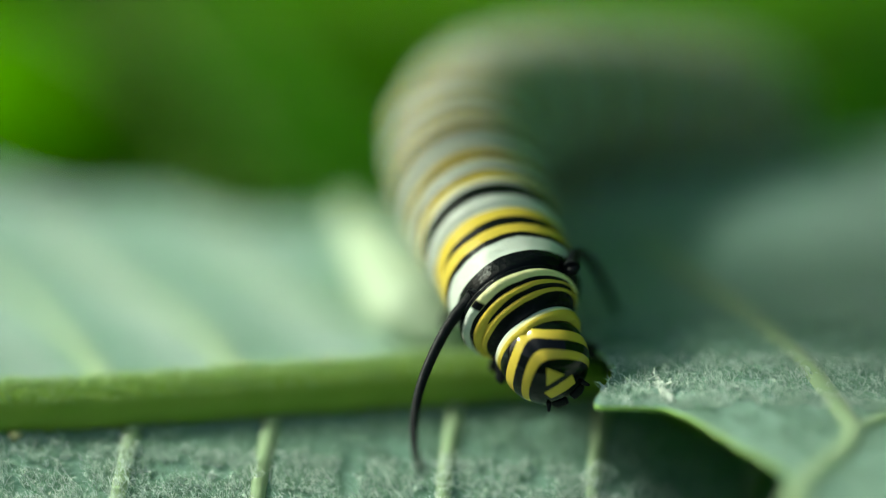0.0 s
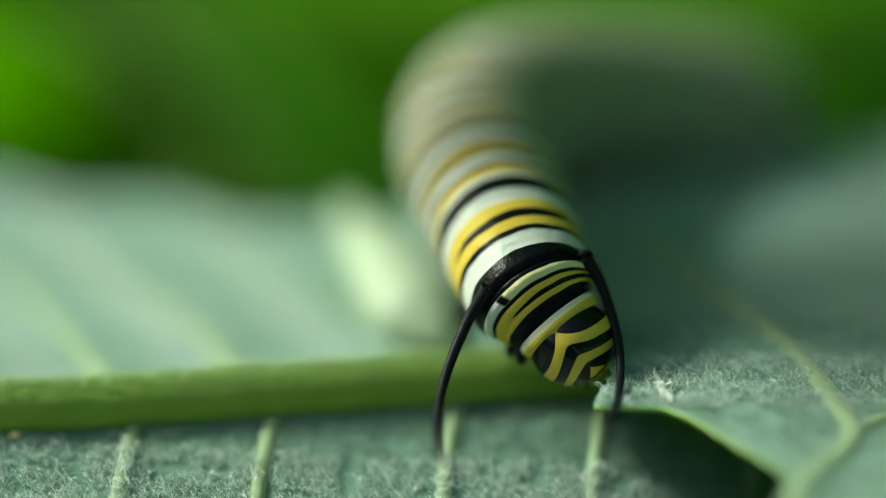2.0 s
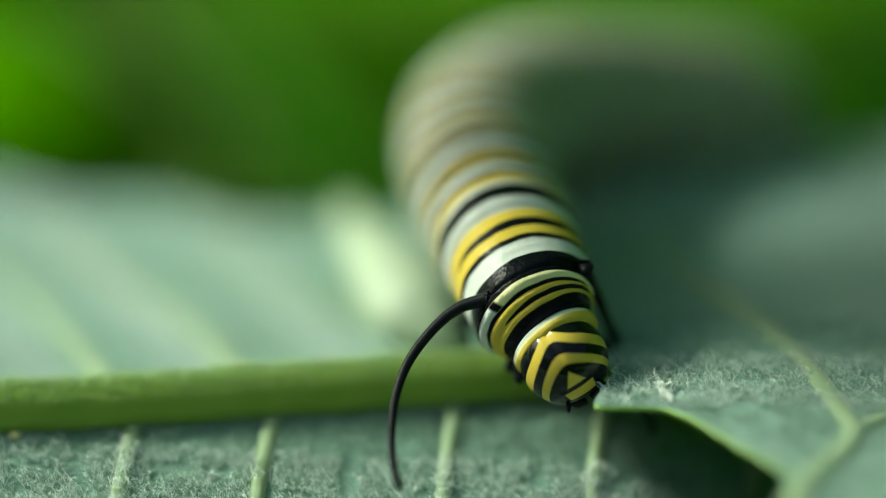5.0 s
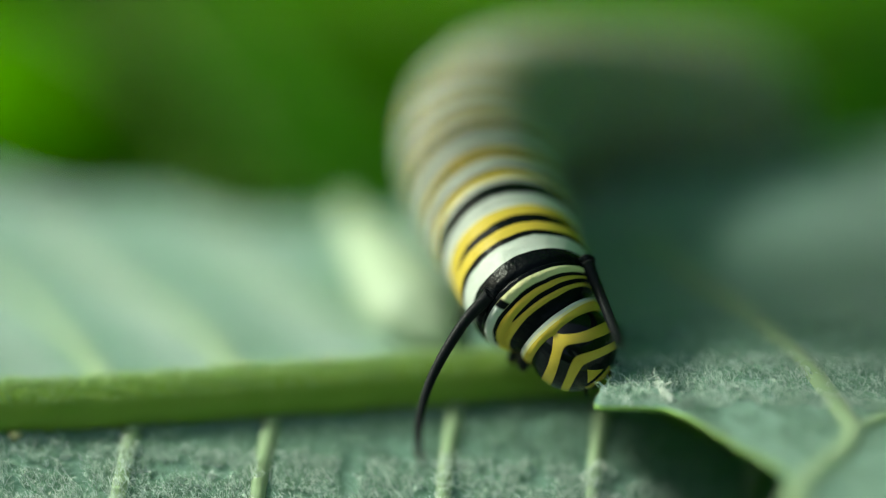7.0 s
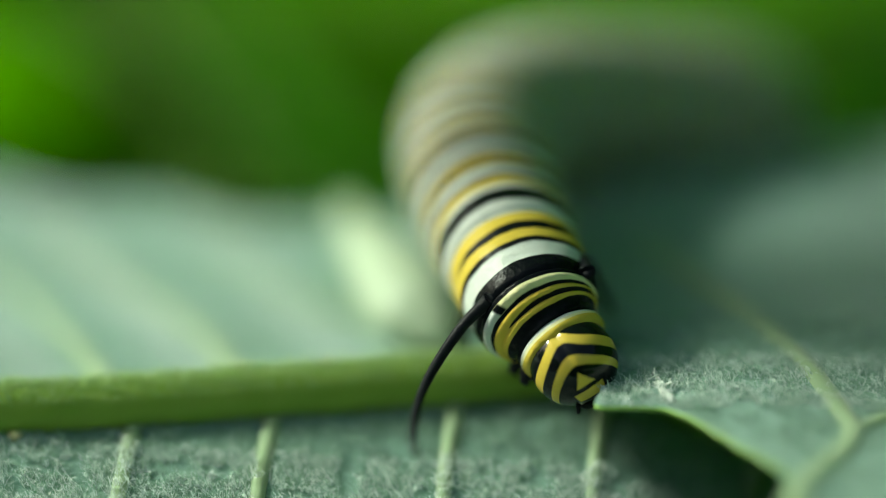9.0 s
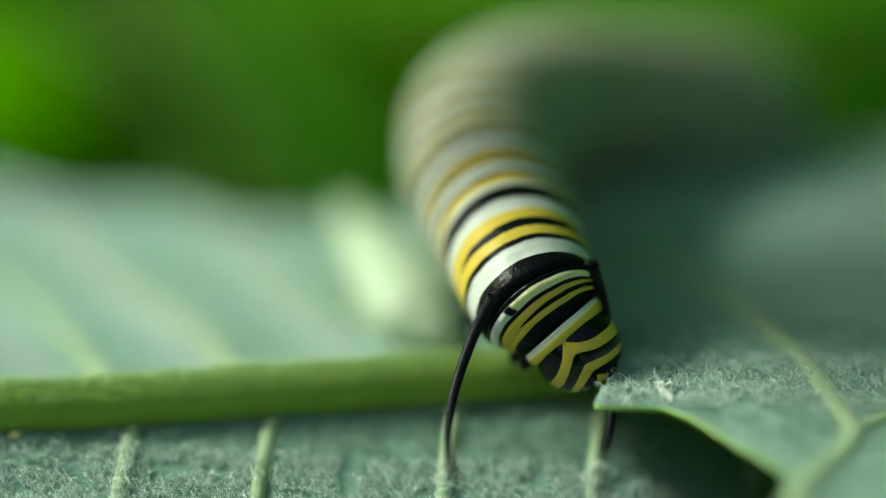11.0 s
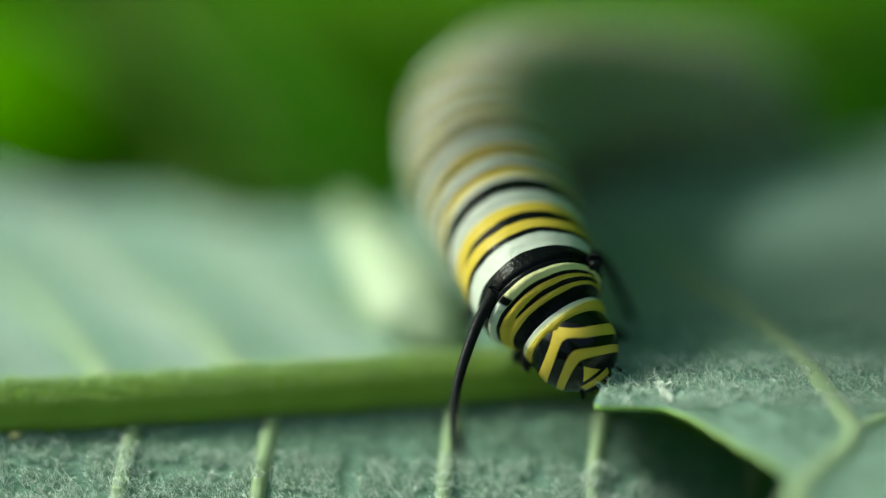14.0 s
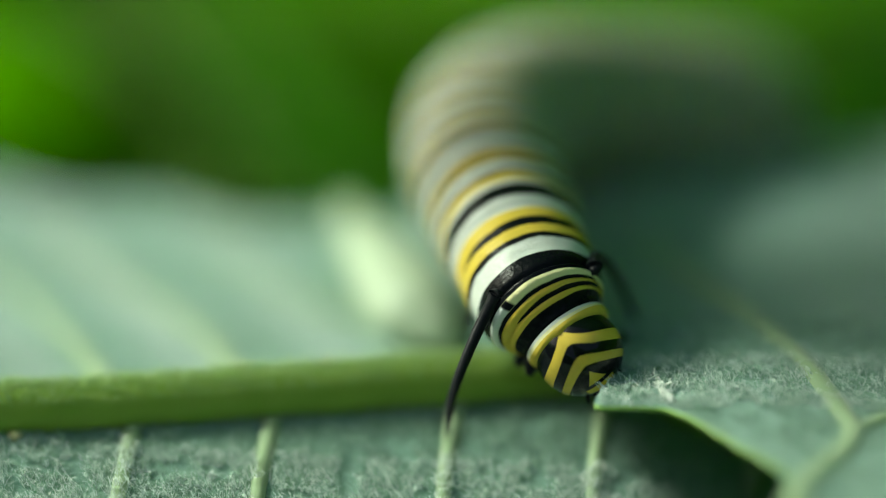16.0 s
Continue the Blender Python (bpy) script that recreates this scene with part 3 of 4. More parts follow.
feeler_l, feeler_r = feeler(-1), feeler(1)
c, r, fwd, up, side = spine_frame(2)
feeler_l.location = (c + up * r * 0.62 - side * r * 0.72) * MM
feeler_r.location = (c + up * r * 0.62 + side * r * 0.72) * MM
head.location = Vector((5.26, -0.57, 4.02)) * MM


def motions():
    walk(feeler_l, [
        (0, pose(0.001206, 0.000003, 0.006424, 25.1, -45.0, -16.0)), (0.5, pose(0.001604, 0.000086, 0.006740, 29.9, -25.8, -14.5)),
        (1, pose(0.001891, 0.000132, 0.006890, 26.5, -38.9, -18.1)), (1.5, pose(0.001739, 0.000058, 0.006729, 29.6, -41.4, -14.3)),
        (2, pose(0.001822, 0.000039, 0.006721, 22.4, -54.0, -17.6)), (2.5, pose(0.001929, 0.000020, 0.006713, 38.7, -58.7, -30.7)),
        (3, pose(0.001936, 0.000018, 0.006731, 32.2, -52.9, -19.2)), (3.5, pose(0.002001, -0.000002, 0.006741, 36.0, -54.8, -23.3)),
        (3.8, pose(0.001880, 0.000042, 0.006685, 21.1, -49.8, -11.0)), (4, pose(0.001772, 0.000068, 0.006619, 24.1, -24.6, -3.2)),
        (4.2, pose(0.001721, -0.000061, 0.006248, -137.7, 179.7, 173.8)), (6.3, pose(0.001868, -0.000004, 0.006516, 31.8, -50.8, -21.8)),
        (6.5, pose(0.001876, -0.000016, 0.006511, -157.1, -122.7, 161.2)), (7, pose(0.001888, -0.000043, 0.006482, 20.3, -43.2, -16.5)),
        (7.5, pose(0.001975, -0.000068, 0.006471, 27.9, -62.3, -22.3)), (8, pose(0.002059, -0.000063, 0.006529, 38.2, -59.9, -26.3)),
        (8.3, pose(0.001917, -0.000058, 0.006287, 19.9, -31.4, -11.3)), (8.5, pose(0.001874, -0.000081, 0.006240, 22.5, -45.1, -12.6)),
        (9, pose(0.001836, -0.000086, 0.006257, 14.1, -41.8, -12.1)), (9.2, pose(0.001867, -0.000099, 0.006252, 10.6, -41.3, -7.3)),
        (11.3, pose(0.002082, -0.000119, 0.006375, -148.3, -118.4, 153.5)), (11.5, pose(0.002086, -0.000117, 0.006394, 29.6, -65.3, -26.4)),
        (12, pose(0.002076, -0.000088, 0.006518, 32.8, -58.1, -22.1)), (12.5, pose(0.002309, -0.000071, 0.006636, 40.3, -59.5, -22.7)),
        (13, pose(0.002318, -0.000083, 0.006630, 36.0, -59.6, -18.5)), (13.5, pose(0.002233, -0.000103, 0.006602, 31.9, -53.8, -12.6)),
        (13.8, pose(0.002224, -0.000091, 0.006608, 28.6, -54.5, -15.0)), (14, pose(0.002129, 0.000023, 0.006602, 14.5, -57.5, -8.4)),
        (14.5, pose(0.002006, -0.000028, 0.006355, -6.7, -60.5, 6.8)), (15, pose(0.002049, -0.000058, 0.006344, 20.1, -48.4, -13.0)),
        (15.5, pose(0.002172, -0.000043, 0.006407, 29.6, -41.9, -19.2)), (16, pose(0.002137, -0.000054, 0.006421, -1.2, -60.9, -0.0)),
    ])
    walk(feeler_r, [
        (0, pose(0.005261, 0.001156, 0.007341, 72.6, -19.8, 86.2)), (0.5, pose(0.005647, 0.001280, 0.007658, 74.8, -18.3, 83.3)),
        (1, pose(0.005932, 0.001337, 0.007808, 69.7, -15.1, 87.8)), (1.5, pose(0.005773, 0.001283, 0.007647, 68.3, -12.7, 96.0)),
        (1.75, pose(0.005811, 0.001284, 0.007643, 65.1, 25.7, 68.5)), (2, pose(0.005849, 0.001285, 0.007640, -149.8, 125.4, -162.3)),
        (2.5, pose(0.005949, 0.001287, 0.007633, 40.6, 57.8, 29.9)), (3, pose(0.005952, 0.001296, 0.007651, -137.7, 127.3, -152.2)),
        (3.5, pose(0.006008, 0.001308, 0.007663, -135.7, 127.9, -148.9)), (3.8, pose(0.005914, 0.001267, 0.007603, 4.4, 49.2, 3.0)),
        (3.9, pose(0.005870, 0.001248, 0.007570, 56.8, 26.9, 64.8)), (4, pose(0.005825, 0.001229, 0.007536, 70.7, -16.7, 93.7)),
        (4.2, pose(0.005777, 0.001092, 0.007164, 67.4, -20.5, 103.3)), (5.25, pose(0.005843, 0.001147, 0.007299, 61.0, 38.5, 76.3)),
        (6.3, pose(0.005908, 0.001201, 0.007434, -35.1, 62.0, -31.9)), (6.5, pose(0.005912, 0.001202, 0.007429, -37.3, 61.9, -35.1)),
        (7, pose(0.005918, 0.001196, 0.007400, -42.2, 59.4, -40.5)), (7.5, pose(0.005996, 0.001199, 0.007391, -7.1, 66.5, -11.8)),
        (8, pose(0.006072, 0.001225, 0.007450, 40.3, 61.3, 31.4)), (8.15, pose(0.006020, 0.001167, 0.007327, 70.0, 24.6, 77.6)),
        (8.3, pose(0.005968, 0.001109, 0.007204, 67.4, -17.2, 102.0)), (8.5, pose(0.005923, 0.001094, 0.007157, 68.1, -17.9, 100.7)),
        (9, pose(0.005880, 0.001103, 0.007175, 66.9, -16.8, 100.1)), (9.2, pose(0.005908, 0.001105, 0.007170, 66.7, -16.8, 100.6)),
        (10.25, pose(0.006001, 0.001137, 0.007233, 71.3, 24.4, 76.8)), (11.3, pose(0.006095, 0.001169, 0.007296, 45.9, 62.3, 34.2)),
        (11.5, pose(0.006097, 0.001178, 0.007316, 43.9, 58.8, 32.5)), (12, pose(0.006080, 0.001229, 0.007441, 45.7, 56.4, 33.3)),
        (12.5, pose(0.006300, 0.001281, 0.007561, 44.2, 48.8, 29.5)), (13, pose(0.006304, 0.001283, 0.007557, 42.2, 47.1, 26.8)),
        (13.5, pose(0.006214, 0.001276, 0.007530, 39.3, 50.7, 29.0)), (13.8, pose(0.006210, 0.001275, 0.007535, 33.2, 50.6, 24.6)),
        (13.9, pose(0.006188, 0.001254, 0.007527, 63.1, 25.2, 65.9)), (14, pose(0.006167, 0.001233, 0.007520, 69.9, -8.3, 89.1)),
        (14.5, pose(0.006060, 0.001133, 0.007272, 65.1, -15.2, 100.4)), (15, pose(0.006092, 0.001136, 0.007261, 74.9, -16.8, 82.3)),
        (15.2, pose(0.006140, 0.001146, 0.007286, 76.2, -32.4, 80.9)), (15.35, pose(0.006176, 0.001154, 0.007305, 116.9, -33.8, 48.3)),
        (15.5, pose(0.006212, 0.001161, 0.007324, 150.7, -18.2, 23.3)), (15.75, pose(0.006191, 0.001166, 0.007332, 109.0, -27.9, 57.6)),
        (16, pose(0.006171, 0.001171, 0.007339, 69.3, -14.0, 89.7)),
    ])
    walk(head, [
        (0, pose(0.004150, -0.000645, 0.003950, 89.5, -32.4, 7.8)), (0.5, pose(0.004916, -0.000360, 0.004186, 98.5, -32.4, 7.8)),
        (1, pose(0.005336, -0.000131, 0.004203, 106.4, -35.5, 7.8)), (1.5, pose(0.005253, 0.000059, 0.004188, 112.7, -39.4, 7.9)),
        (2, pose(0.005307, 0.000420, 0.004275, 124.4, -44.1, 7.9)), (2.5, pose(0.005168, 0.000541, 0.004345, 127.9, -44.1, 7.9)),
        (3, pose(0.005062, 0.000633, 0.004455, 129.7, -44.1, 7.9)), (3.5, pose(0.005173, 0.000765, 0.004438, 137.4, -44.1, 7.9)),
        (3.8, pose(0.005114, 0.000394, 0.004466, 120.1, -44.1, 7.9)), (4, pose(0.004567, -0.000445, 0.004317, 92.5, -32.4, 7.8)),
        (4.2, pose(0.004519, -0.000748, 0.003668, 89.5, -32.4, 7.8)), (4.8, pose(0.004821, -0.000626, 0.003819, 92.5, -32.4, 7.8)),
        (5.5, pose(0.005101, -0.000380, 0.004020, 100.3, -32.4, 7.8)), (6.3, pose(0.005221, -0.000112, 0.004148, 107.7, -36.3, 7.8)),
        (6.5, pose(0.005395, 0.000008, 0.004156, 111.4, -38.7, 7.9)), (7, pose(0.005320, 0.000180, 0.004147, 117.0, -42.1, 7.9)),
        (7.5, pose(0.005353, 0.000470, 0.004149, 127.9, -44.1, 7.9)), (8, pose(0.005236, 0.000615, 0.004284, 131.4, -44.1, 7.9)),
        (8.3, pose(0.004753, -0.000560, 0.003818, 95.5, -32.4, 7.8)), (8.5, pose(0.004939, -0.000510, 0.003774, 98.5, -32.4, 7.8)),
        (9, pose(0.005329, -0.000583, 0.003827, 94.3, -32.4, 7.8)), (9.2, pose(0.005425, -0.000388, 0.003925, 101.5, -32.4, 7.8)),
        (10.2, pose(0.005632, 0.000293, 0.003926, 124.4, -44.1, 7.9)), (11.3, pose(0.005491, 0.000536, 0.004066, 131.4, -44.1, 7.9)),
        (11.5, pose(0.005486, 0.000595, 0.004141, 133.4, -44.1, 7.9)), (12, pose(0.005307, 0.000739, 0.004281, 140.4, -44.1, 7.9)),
        (12.5, pose(0.005394, 0.000903, 0.004305, 177.4, -44.1, 7.9)), (13, pose(0.005383, 0.000947, 0.004254, -170.6, -44.1, 7.9)),
        (13.5, pose(0.005106, 0.001017, 0.004277, -158.6, -44.1, 7.9)), (13.8, pose(0.005105, 0.000962, 0.004298, -170.6, -44.1, 7.9)),
        (14, pose(0.005360, -0.000080, 0.004235, 107.7, -36.3, 7.8)), (14.5, pose(0.005005, -0.000611, 0.003862, 92.5, -32.4, 7.8)),
        (15, pose(0.005514, -0.000544, 0.003861, 95.5, -32.4, 7.8)), (15.5, pose(0.005656, -0.000365, 0.003990, 101.5, -32.4, 7.8)),
        (16, pose(0.005564, -0.000109, 0.004049, 108.9, -37.1, 7.9)),
    ])
    walk(collar, [
        (0, pose(0.003935, 0.000025, 0.004329, -13.3, -3.5, -13.1)), (0.5, pose(0.004570, 0.000299, 0.004614, -9.8, -2.2, -9.6)),
        (1, pose(0.004931, 0.000476, 0.004703, -6.6, -1.3, -6.5)), (1.5, pose(0.004805, 0.000576, 0.004677, -4.2, -0.7, -4.1)),
        (2, pose(0.004813, 0.000863, 0.004793, 2.5, 0.3, 2.4)), (2.5, pose(0.004712, 0.000923, 0.004890, 6.2, 0.5, 6.1)),
        (3, pose(0.004621, 0.000975, 0.005000, 8.2, 0.6, 8.1)), (3.5, pose(0.004665, 0.001025, 0.005069, 13.8, 0.3, 13.5)),
        (3.8, pose(0.004725, 0.000786, 0.004898, -1.2, -0.2, -1.2)), (4, pose(0.004393, 0.000201, 0.004655, -12.1, -3.0, -11.9)),
        (4.2, pose(0.004352, -0.000067, 0.004076, -13.3, -3.5, -13.1)), (4.8, pose(0.004580, 0.000043, 0.004222, -12.1, -3.0, -11.9)),
        (5.5, pose(0.004774, 0.000260, 0.004415, -9.1, -2.0, -8.9)), (6.3, pose(0.004839, 0.000445, 0.004558, -6.1, -1.2, -6.0)),
        (6.5, pose(0.004952, 0.000520, 0.004582, -4.7, -0.8, -4.6)), (7, pose(0.004881, 0.000623, 0.004597, -2.5, -0.4, -2.4)),
        (7.5, pose(0.004857, 0.000846, 0.004679, 6.2, 0.5, 6.1)), (8, pose(0.004764, 0.000927, 0.004844, 10.0, 0.5, 9.8)),
        (8.3, pose(0.004560, 0.000095, 0.004208, -11.0, -2.6, -10.8)), (8.5, pose(0.004671, 0.000137, 0.004170, -9.8, -2.2, -9.6)),
        (9, pose(0.004944, 0.000071, 0.004205, -11.4, -2.8, -11.2)), (9.2, pose(0.005001, 0.000237, 0.004290, -8.6, -1.9, -8.4)),
        (10.2, pose(0.005085, 0.000730, 0.004428, 2.5, 0.3, 2.4)), (11.3, pose(0.004951, 0.000854, 0.004643, 10.0, 0.5, 9.8)),
        (11.5, pose(0.004936, 0.000887, 0.004719, 11.3, 0.5, 11.1)), (12, pose(0.004780, 0.000963, 0.004900, 13.8, 0.3, 13.5)),
        (12.5, pose(0.004902, 0.000997, 0.004994, 13.8, 0.3, 13.5)), (13, pose(0.004894, 0.000989, 0.004972, 13.8, 0.3, 13.5)),
        (13.5, pose(0.004669, 0.000998, 0.004996, 13.8, 0.3, 13.5)), (13.8, pose(0.004669, 0.000998, 0.004996, 13.8, 0.3, 13.5)),
        (14, pose(0.005015, 0.000477, 0.004646, -6.1, -1.2, -6.0)), (14.5, pose(0.004774, 0.000054, 0.004253, -12.1, -3.0, -11.9)),
        (15, pose(0.005136, 0.000113, 0.004258, -11.0, -2.6, -10.8)), (15.5, pose(0.005256, 0.000271, 0.004383, -8.6, -1.9, -8.4)),
        (16, pose(0.005156, 0.000435, 0.004467, -5.7, -1.1, -5.6)),
    ])
    walk(neck, [
        (0, pose(0.003432, 0.000671, 0.005066, -6.9, -1.4, -6.8)), (0.5, pose(0.003966, 0.000881, 0.005356, -5.1, -0.9, -5.0)),
        (1, pose(0.004304, 0.001009, 0.005460, -3.4, -0.6, -3.4)), (1.5, pose(0.004169, 0.001045, 0.005368, -2.2, -0.3, -2.1)),
        (2, pose(0.004229, 0.001217, 0.005405, 1.3, 0.2, 1.3)), (2.5, pose(0.004226, 0.001249, 0.005446, 3.2, 0.4, 3.2)),
        (3, pose(0.004181, 0.001281, 0.005511, 4.2, 0.4, 4.2)), (3.5, pose(0.004249, 0.001315, 0.005537, 7.1, 0.6, 7.0)),
        (3.8, pose(0.004195, 0.001163, 0.005463, -0.6, -0.1, -0.6)), (4, pose(0.003938, 0.000803, 0.005333, -6.3, -1.2, -6.2)),
        (4.2, pose(0.003891, 0.000591, 0.004846, -6.9, -1.4, -6.8)), (4.8, pose(0.004055, 0.000672, 0.004972, -6.3, -1.2, -6.2)),
        (5.5, pose(0.004196, 0.000815, 0.005117, -4.7, -0.8, -4.6)), (6.3, pose(0.004243, 0.000934, 0.005215, -3.2, -0.5, -3.1)),
        (6.5, pose(0.004312, 0.000978, 0.005222, -2.4, -0.4, -2.4)), (7, pose(0.004280, 0.001037, 0.005211, -1.3, -0.2, -1.3)),
        (7.5, pose(0.004329, 0.001167, 0.005222, 3.2, 0.4, 3.2)), (8, pose(0.004320, 0.001223, 0.005329, 5.1, 0.5, 5.0)),
        (8.3, pose(0.004097, 0.000692, 0.004931, -5.7, -1.1, -5.6)), (8.5, pose(0.004144, 0.000710, 0.004885, -5.1, -0.9, -5.0)),
        (9, pose(0.004275, 0.000675, 0.004922, -5.9, -1.1, -5.8)), (9.2, pose(0.004327, 0.000771, 0.004959, -4.4, -0.8, -4.4)),
        (10.2, pose(0.004444, 0.001079, 0.005027, 1.3, 0.2, 1.3)), (11.3, pose(0.004438, 0.001157, 0.005149, 5.1, 0.5, 5.0)),
        (11.5, pose(0.004434, 0.001180, 0.005197, 5.8, 0.5, 5.7)), (12, pose(0.004345, 0.001246, 0.005346, 7.1, 0.6, 7.0)),
        (12.5, pose(0.004505, 0.001286, 0.005456, 7.1, 0.6, 7.0)), (13, pose(0.004500, 0.001281, 0.005444, 7.1, 0.6, 7.0)),
        (13.5, pose(0.004332, 0.001283, 0.005448, 7.1, 0.6, 7.0)), (13.8, pose(0.004332, 0.001283, 0.005448, 7.1, 0.6, 7.0)),
        (14, pose(0.004453, 0.000966, 0.005303, -3.2, -0.5, -3.1)), (14.5, pose(0.004256, 0.000678, 0.004989, -6.3, -1.2, -6.2)),
        (15, pose(0.004477, 0.000713, 0.004988, -5.7, -1.1, -5.6)), (15.5, pose(0.004603, 0.000815, 0.005078, -4.4, -0.8, -4.4)),
        (16, pose(0.004536, 0.000914, 0.005123, -2.9, -0.5, -2.9)),
    ])
    walk(rings[0], [
        (0, pose(0.002887, 0.002301, 0.005911, -1.7, -0.3, -1.7)), (0.5, pose(0.003256, 0.002417, 0.006247, -1.3, -0.2, -1.3)),
        (1, pose(0.003532, 0.002469, 0.006407, -0.9, -0.1, -0.9)), (1.5, pose(0.003365, 0.002410, 0.006257, -0.6, -0.1, -0.6)),
        (2, pose(0.003425, 0.002402, 0.006268, 0.1, 0.0, 0.1)), (2.5, pose(0.003514, 0.002398, 0.006274, 0.6, 0.1, 0.6)),
        (3, pose(0.003511, 0.002403, 0.006299, 0.8, 0.1, 0.8)), (3.5, pose(0.003550, 0.002404, 0.006330, 1.4, 0.2, 1.4)),
        (3.8, pose(0.003501, 0.002391, 0.006218, -0.3, -0.0, -0.3)), (4, pose(0.003447, 0.002372, 0.006111, -1.6, -0.2, -1.5)),
        (4.2, pose(0.003402, 0.002237, 0.005735, -1.7, -0.3, -1.7)), (4.8, pose(0.003471, 0.002276, 0.005847, -1.6, -0.2, -1.5)),
        (5.5, pose(0.003513, 0.002312, 0.005962, -1.2, -0.2, -1.2)), (6.3, pose(0.003508, 0.002332, 0.006033, -0.9, -0.1, -0.8)),
        (6.5, pose(0.003506, 0.002331, 0.006036, -0.7, -0.1, -0.7)), (7, pose(0.003503, 0.002320, 0.006018, -0.4, -0.1, -0.4)),
        (7.5, pose(0.003561, 0.002309, 0.006032, 0.6, 0.1, 0.6)), (8, pose(0.003625, 0.002329, 0.006104, 1.0, 0.1, 1.0)),
        (8.3, pose(0.003586, 0.002250, 0.005783, -1.4, -0.2, -1.4)), (8.5, pose(0.003537, 0.002233, 0.005741, -1.3, -0.2, -1.3)),
        (9, pose(0.003493, 0.002243, 0.005760, -1.5, -0.2, -1.4)), (9.2, pose(0.003512, 0.002239, 0.005765, -1.1, -0.2, -1.1)),
        (10.2, pose(0.003566, 0.002258, 0.005872, 0.1, 0.0, 0.1)), (11.3, pose(0.003649, 0.002273, 0.005950, 1.0, 0.1, 1.0)),
        (11.5, pose(0.003647, 0.002279, 0.005974, 1.1, 0.1, 1.1)), (12, pose(0.003618, 0.002322, 0.006112, 1.6, 0.2, 1.5)),
        (12.5, pose(0.003821, 0.002362, 0.006254, 2.3, 0.3, 2.2)), (13, pose(0.003817, 0.002359, 0.006258, 2.6, 0.3, 2.5)),
        (13.5, pose(0.003720, 0.002348, 0.006240, 2.8, 0.3, 2.8)), (13.8, pose(0.003723, 0.002351, 0.006236, 2.6, 0.3, 2.5)),
        (14, pose(0.003766, 0.002364, 0.006121, -0.9, -0.1, -0.8)), (14.5, pose(0.003681, 0.002276, 0.005847, -1.6, -0.2, -1.5)),
        (15, pose(0.003703, 0.002274, 0.005849, -1.4, -0.2, -1.4)), (15.5, pose(0.003816, 0.002295, 0.005919, -1.1, -0.2, -1.1)),
        (16, pose(0.003765, 0.002300, 0.005946, -0.8, -0.1, -0.8)),
    ])
    walk(rings[1], [
        (0, pose(0.001882, 0.006280, 0.006922, -0.9, -0.1, -0.9)), (0.5, pose(0.002257, 0.006400, 0.007252, -0.7, -0.1, -0.7)),
        (1, pose(0.002538, 0.006456, 0.007406, -0.5, -0.1, -0.5)), (1.5, pose(0.002374, 0.006400, 0.007252, -0.3, -0.0, -0.3)),
        (2, pose(0.002444, 0.006400, 0.007252, 0.1, 0.0, 0.1)), (2.5, pose(0.002538, 0.006400, 0.007252, 0.3, 0.0, 0.3)),
        (3, pose(0.002538, 0.006408, 0.007274, 0.4, 0.1, 0.4)), (3.5, pose(0.002585, 0.006416, 0.007296, 0.7, 0.1, 0.7)),
        (3.8, pose(0.002515, 0.006384, 0.007208, -0.1, -0.0, -0.1)), (4, pose(0.002444, 0.006352, 0.007120, -0.8, -0.1, -0.8)),
        (4.2, pose(0.002398, 0.006216, 0.006746, -0.9, -0.1, -0.9)), (4.8, pose(0.002468, 0.006256, 0.006856, -0.8, -0.1, -0.8)),
        (5.5, pose(0.002515, 0.006296, 0.006966, -0.6, -0.1, -0.6)), (6.3, pose(0.002515, 0.006320, 0.007032, -0.4, -0.1, -0.4)),
        (6.5, pose(0.002515, 0.006320, 0.007032, -0.4, -0.1, -0.4)), (7, pose(0.002515, 0.006312, 0.007010, -0.2, -0.0, -0.2)),
        (7.5, pose(0.002585, 0.006312, 0.007010, 0.3, 0.0, 0.3)), (8, pose(0.002655, 0.006336, 0.007076, 0.5, 0.1, 0.5)),
        (8.3, pose(0.002585, 0.006232, 0.006790, -0.7, -0.1, -0.7)), (8.5, pose(0.002538, 0.006216, 0.006746, -0.7, -0.1, -0.7)),
        (9, pose(0.002491, 0.006224, 0.006768, -0.8, -0.1, -0.8)), (9.2, pose(0.002515, 0.006224, 0.006768, -0.6, -0.1, -0.6)),
        (10.2, pose(0.002585, 0.006256, 0.006856, 0.1, 0.0, 0.1)), (11.3, pose(0.002679, 0.006280, 0.006922, 0.5, 0.1, 0.5)),
        (11.5, pose(0.002679, 0.006288, 0.006944, 0.6, 0.1, 0.6)), (12, pose(0.002655, 0.006336, 0.007076, 0.8, 0.1, 0.8)),
        (12.5, pose(0.002866, 0.006384, 0.007208, 1.2, 0.2, 1.2)), (13, pose(0.002866, 0.006384, 0.007208, 1.3, 0.2, 1.3)),
        (13.5, pose(0.002772, 0.006376, 0.007186, 1.5, 0.2, 1.5)), (13.8, pose(0.002772, 0.006376, 0.007186, 1.3, 0.2, 1.3)),
        (14, pose(0.002772, 0.006352, 0.007120, -0.4, -0.1, -0.4)), (14.5, pose(0.002679, 0.006256, 0.006856, -0.8, -0.1, -0.8)),
        (15, pose(0.002702, 0.006256, 0.006856, -0.7, -0.1, -0.7)), (15.5, pose(0.002819, 0.006280, 0.006922, -0.6, -0.1, -0.6)),
        (16, pose(0.002772, 0.006288, 0.006944, -0.4, -0.1, -0.4)),
    ])
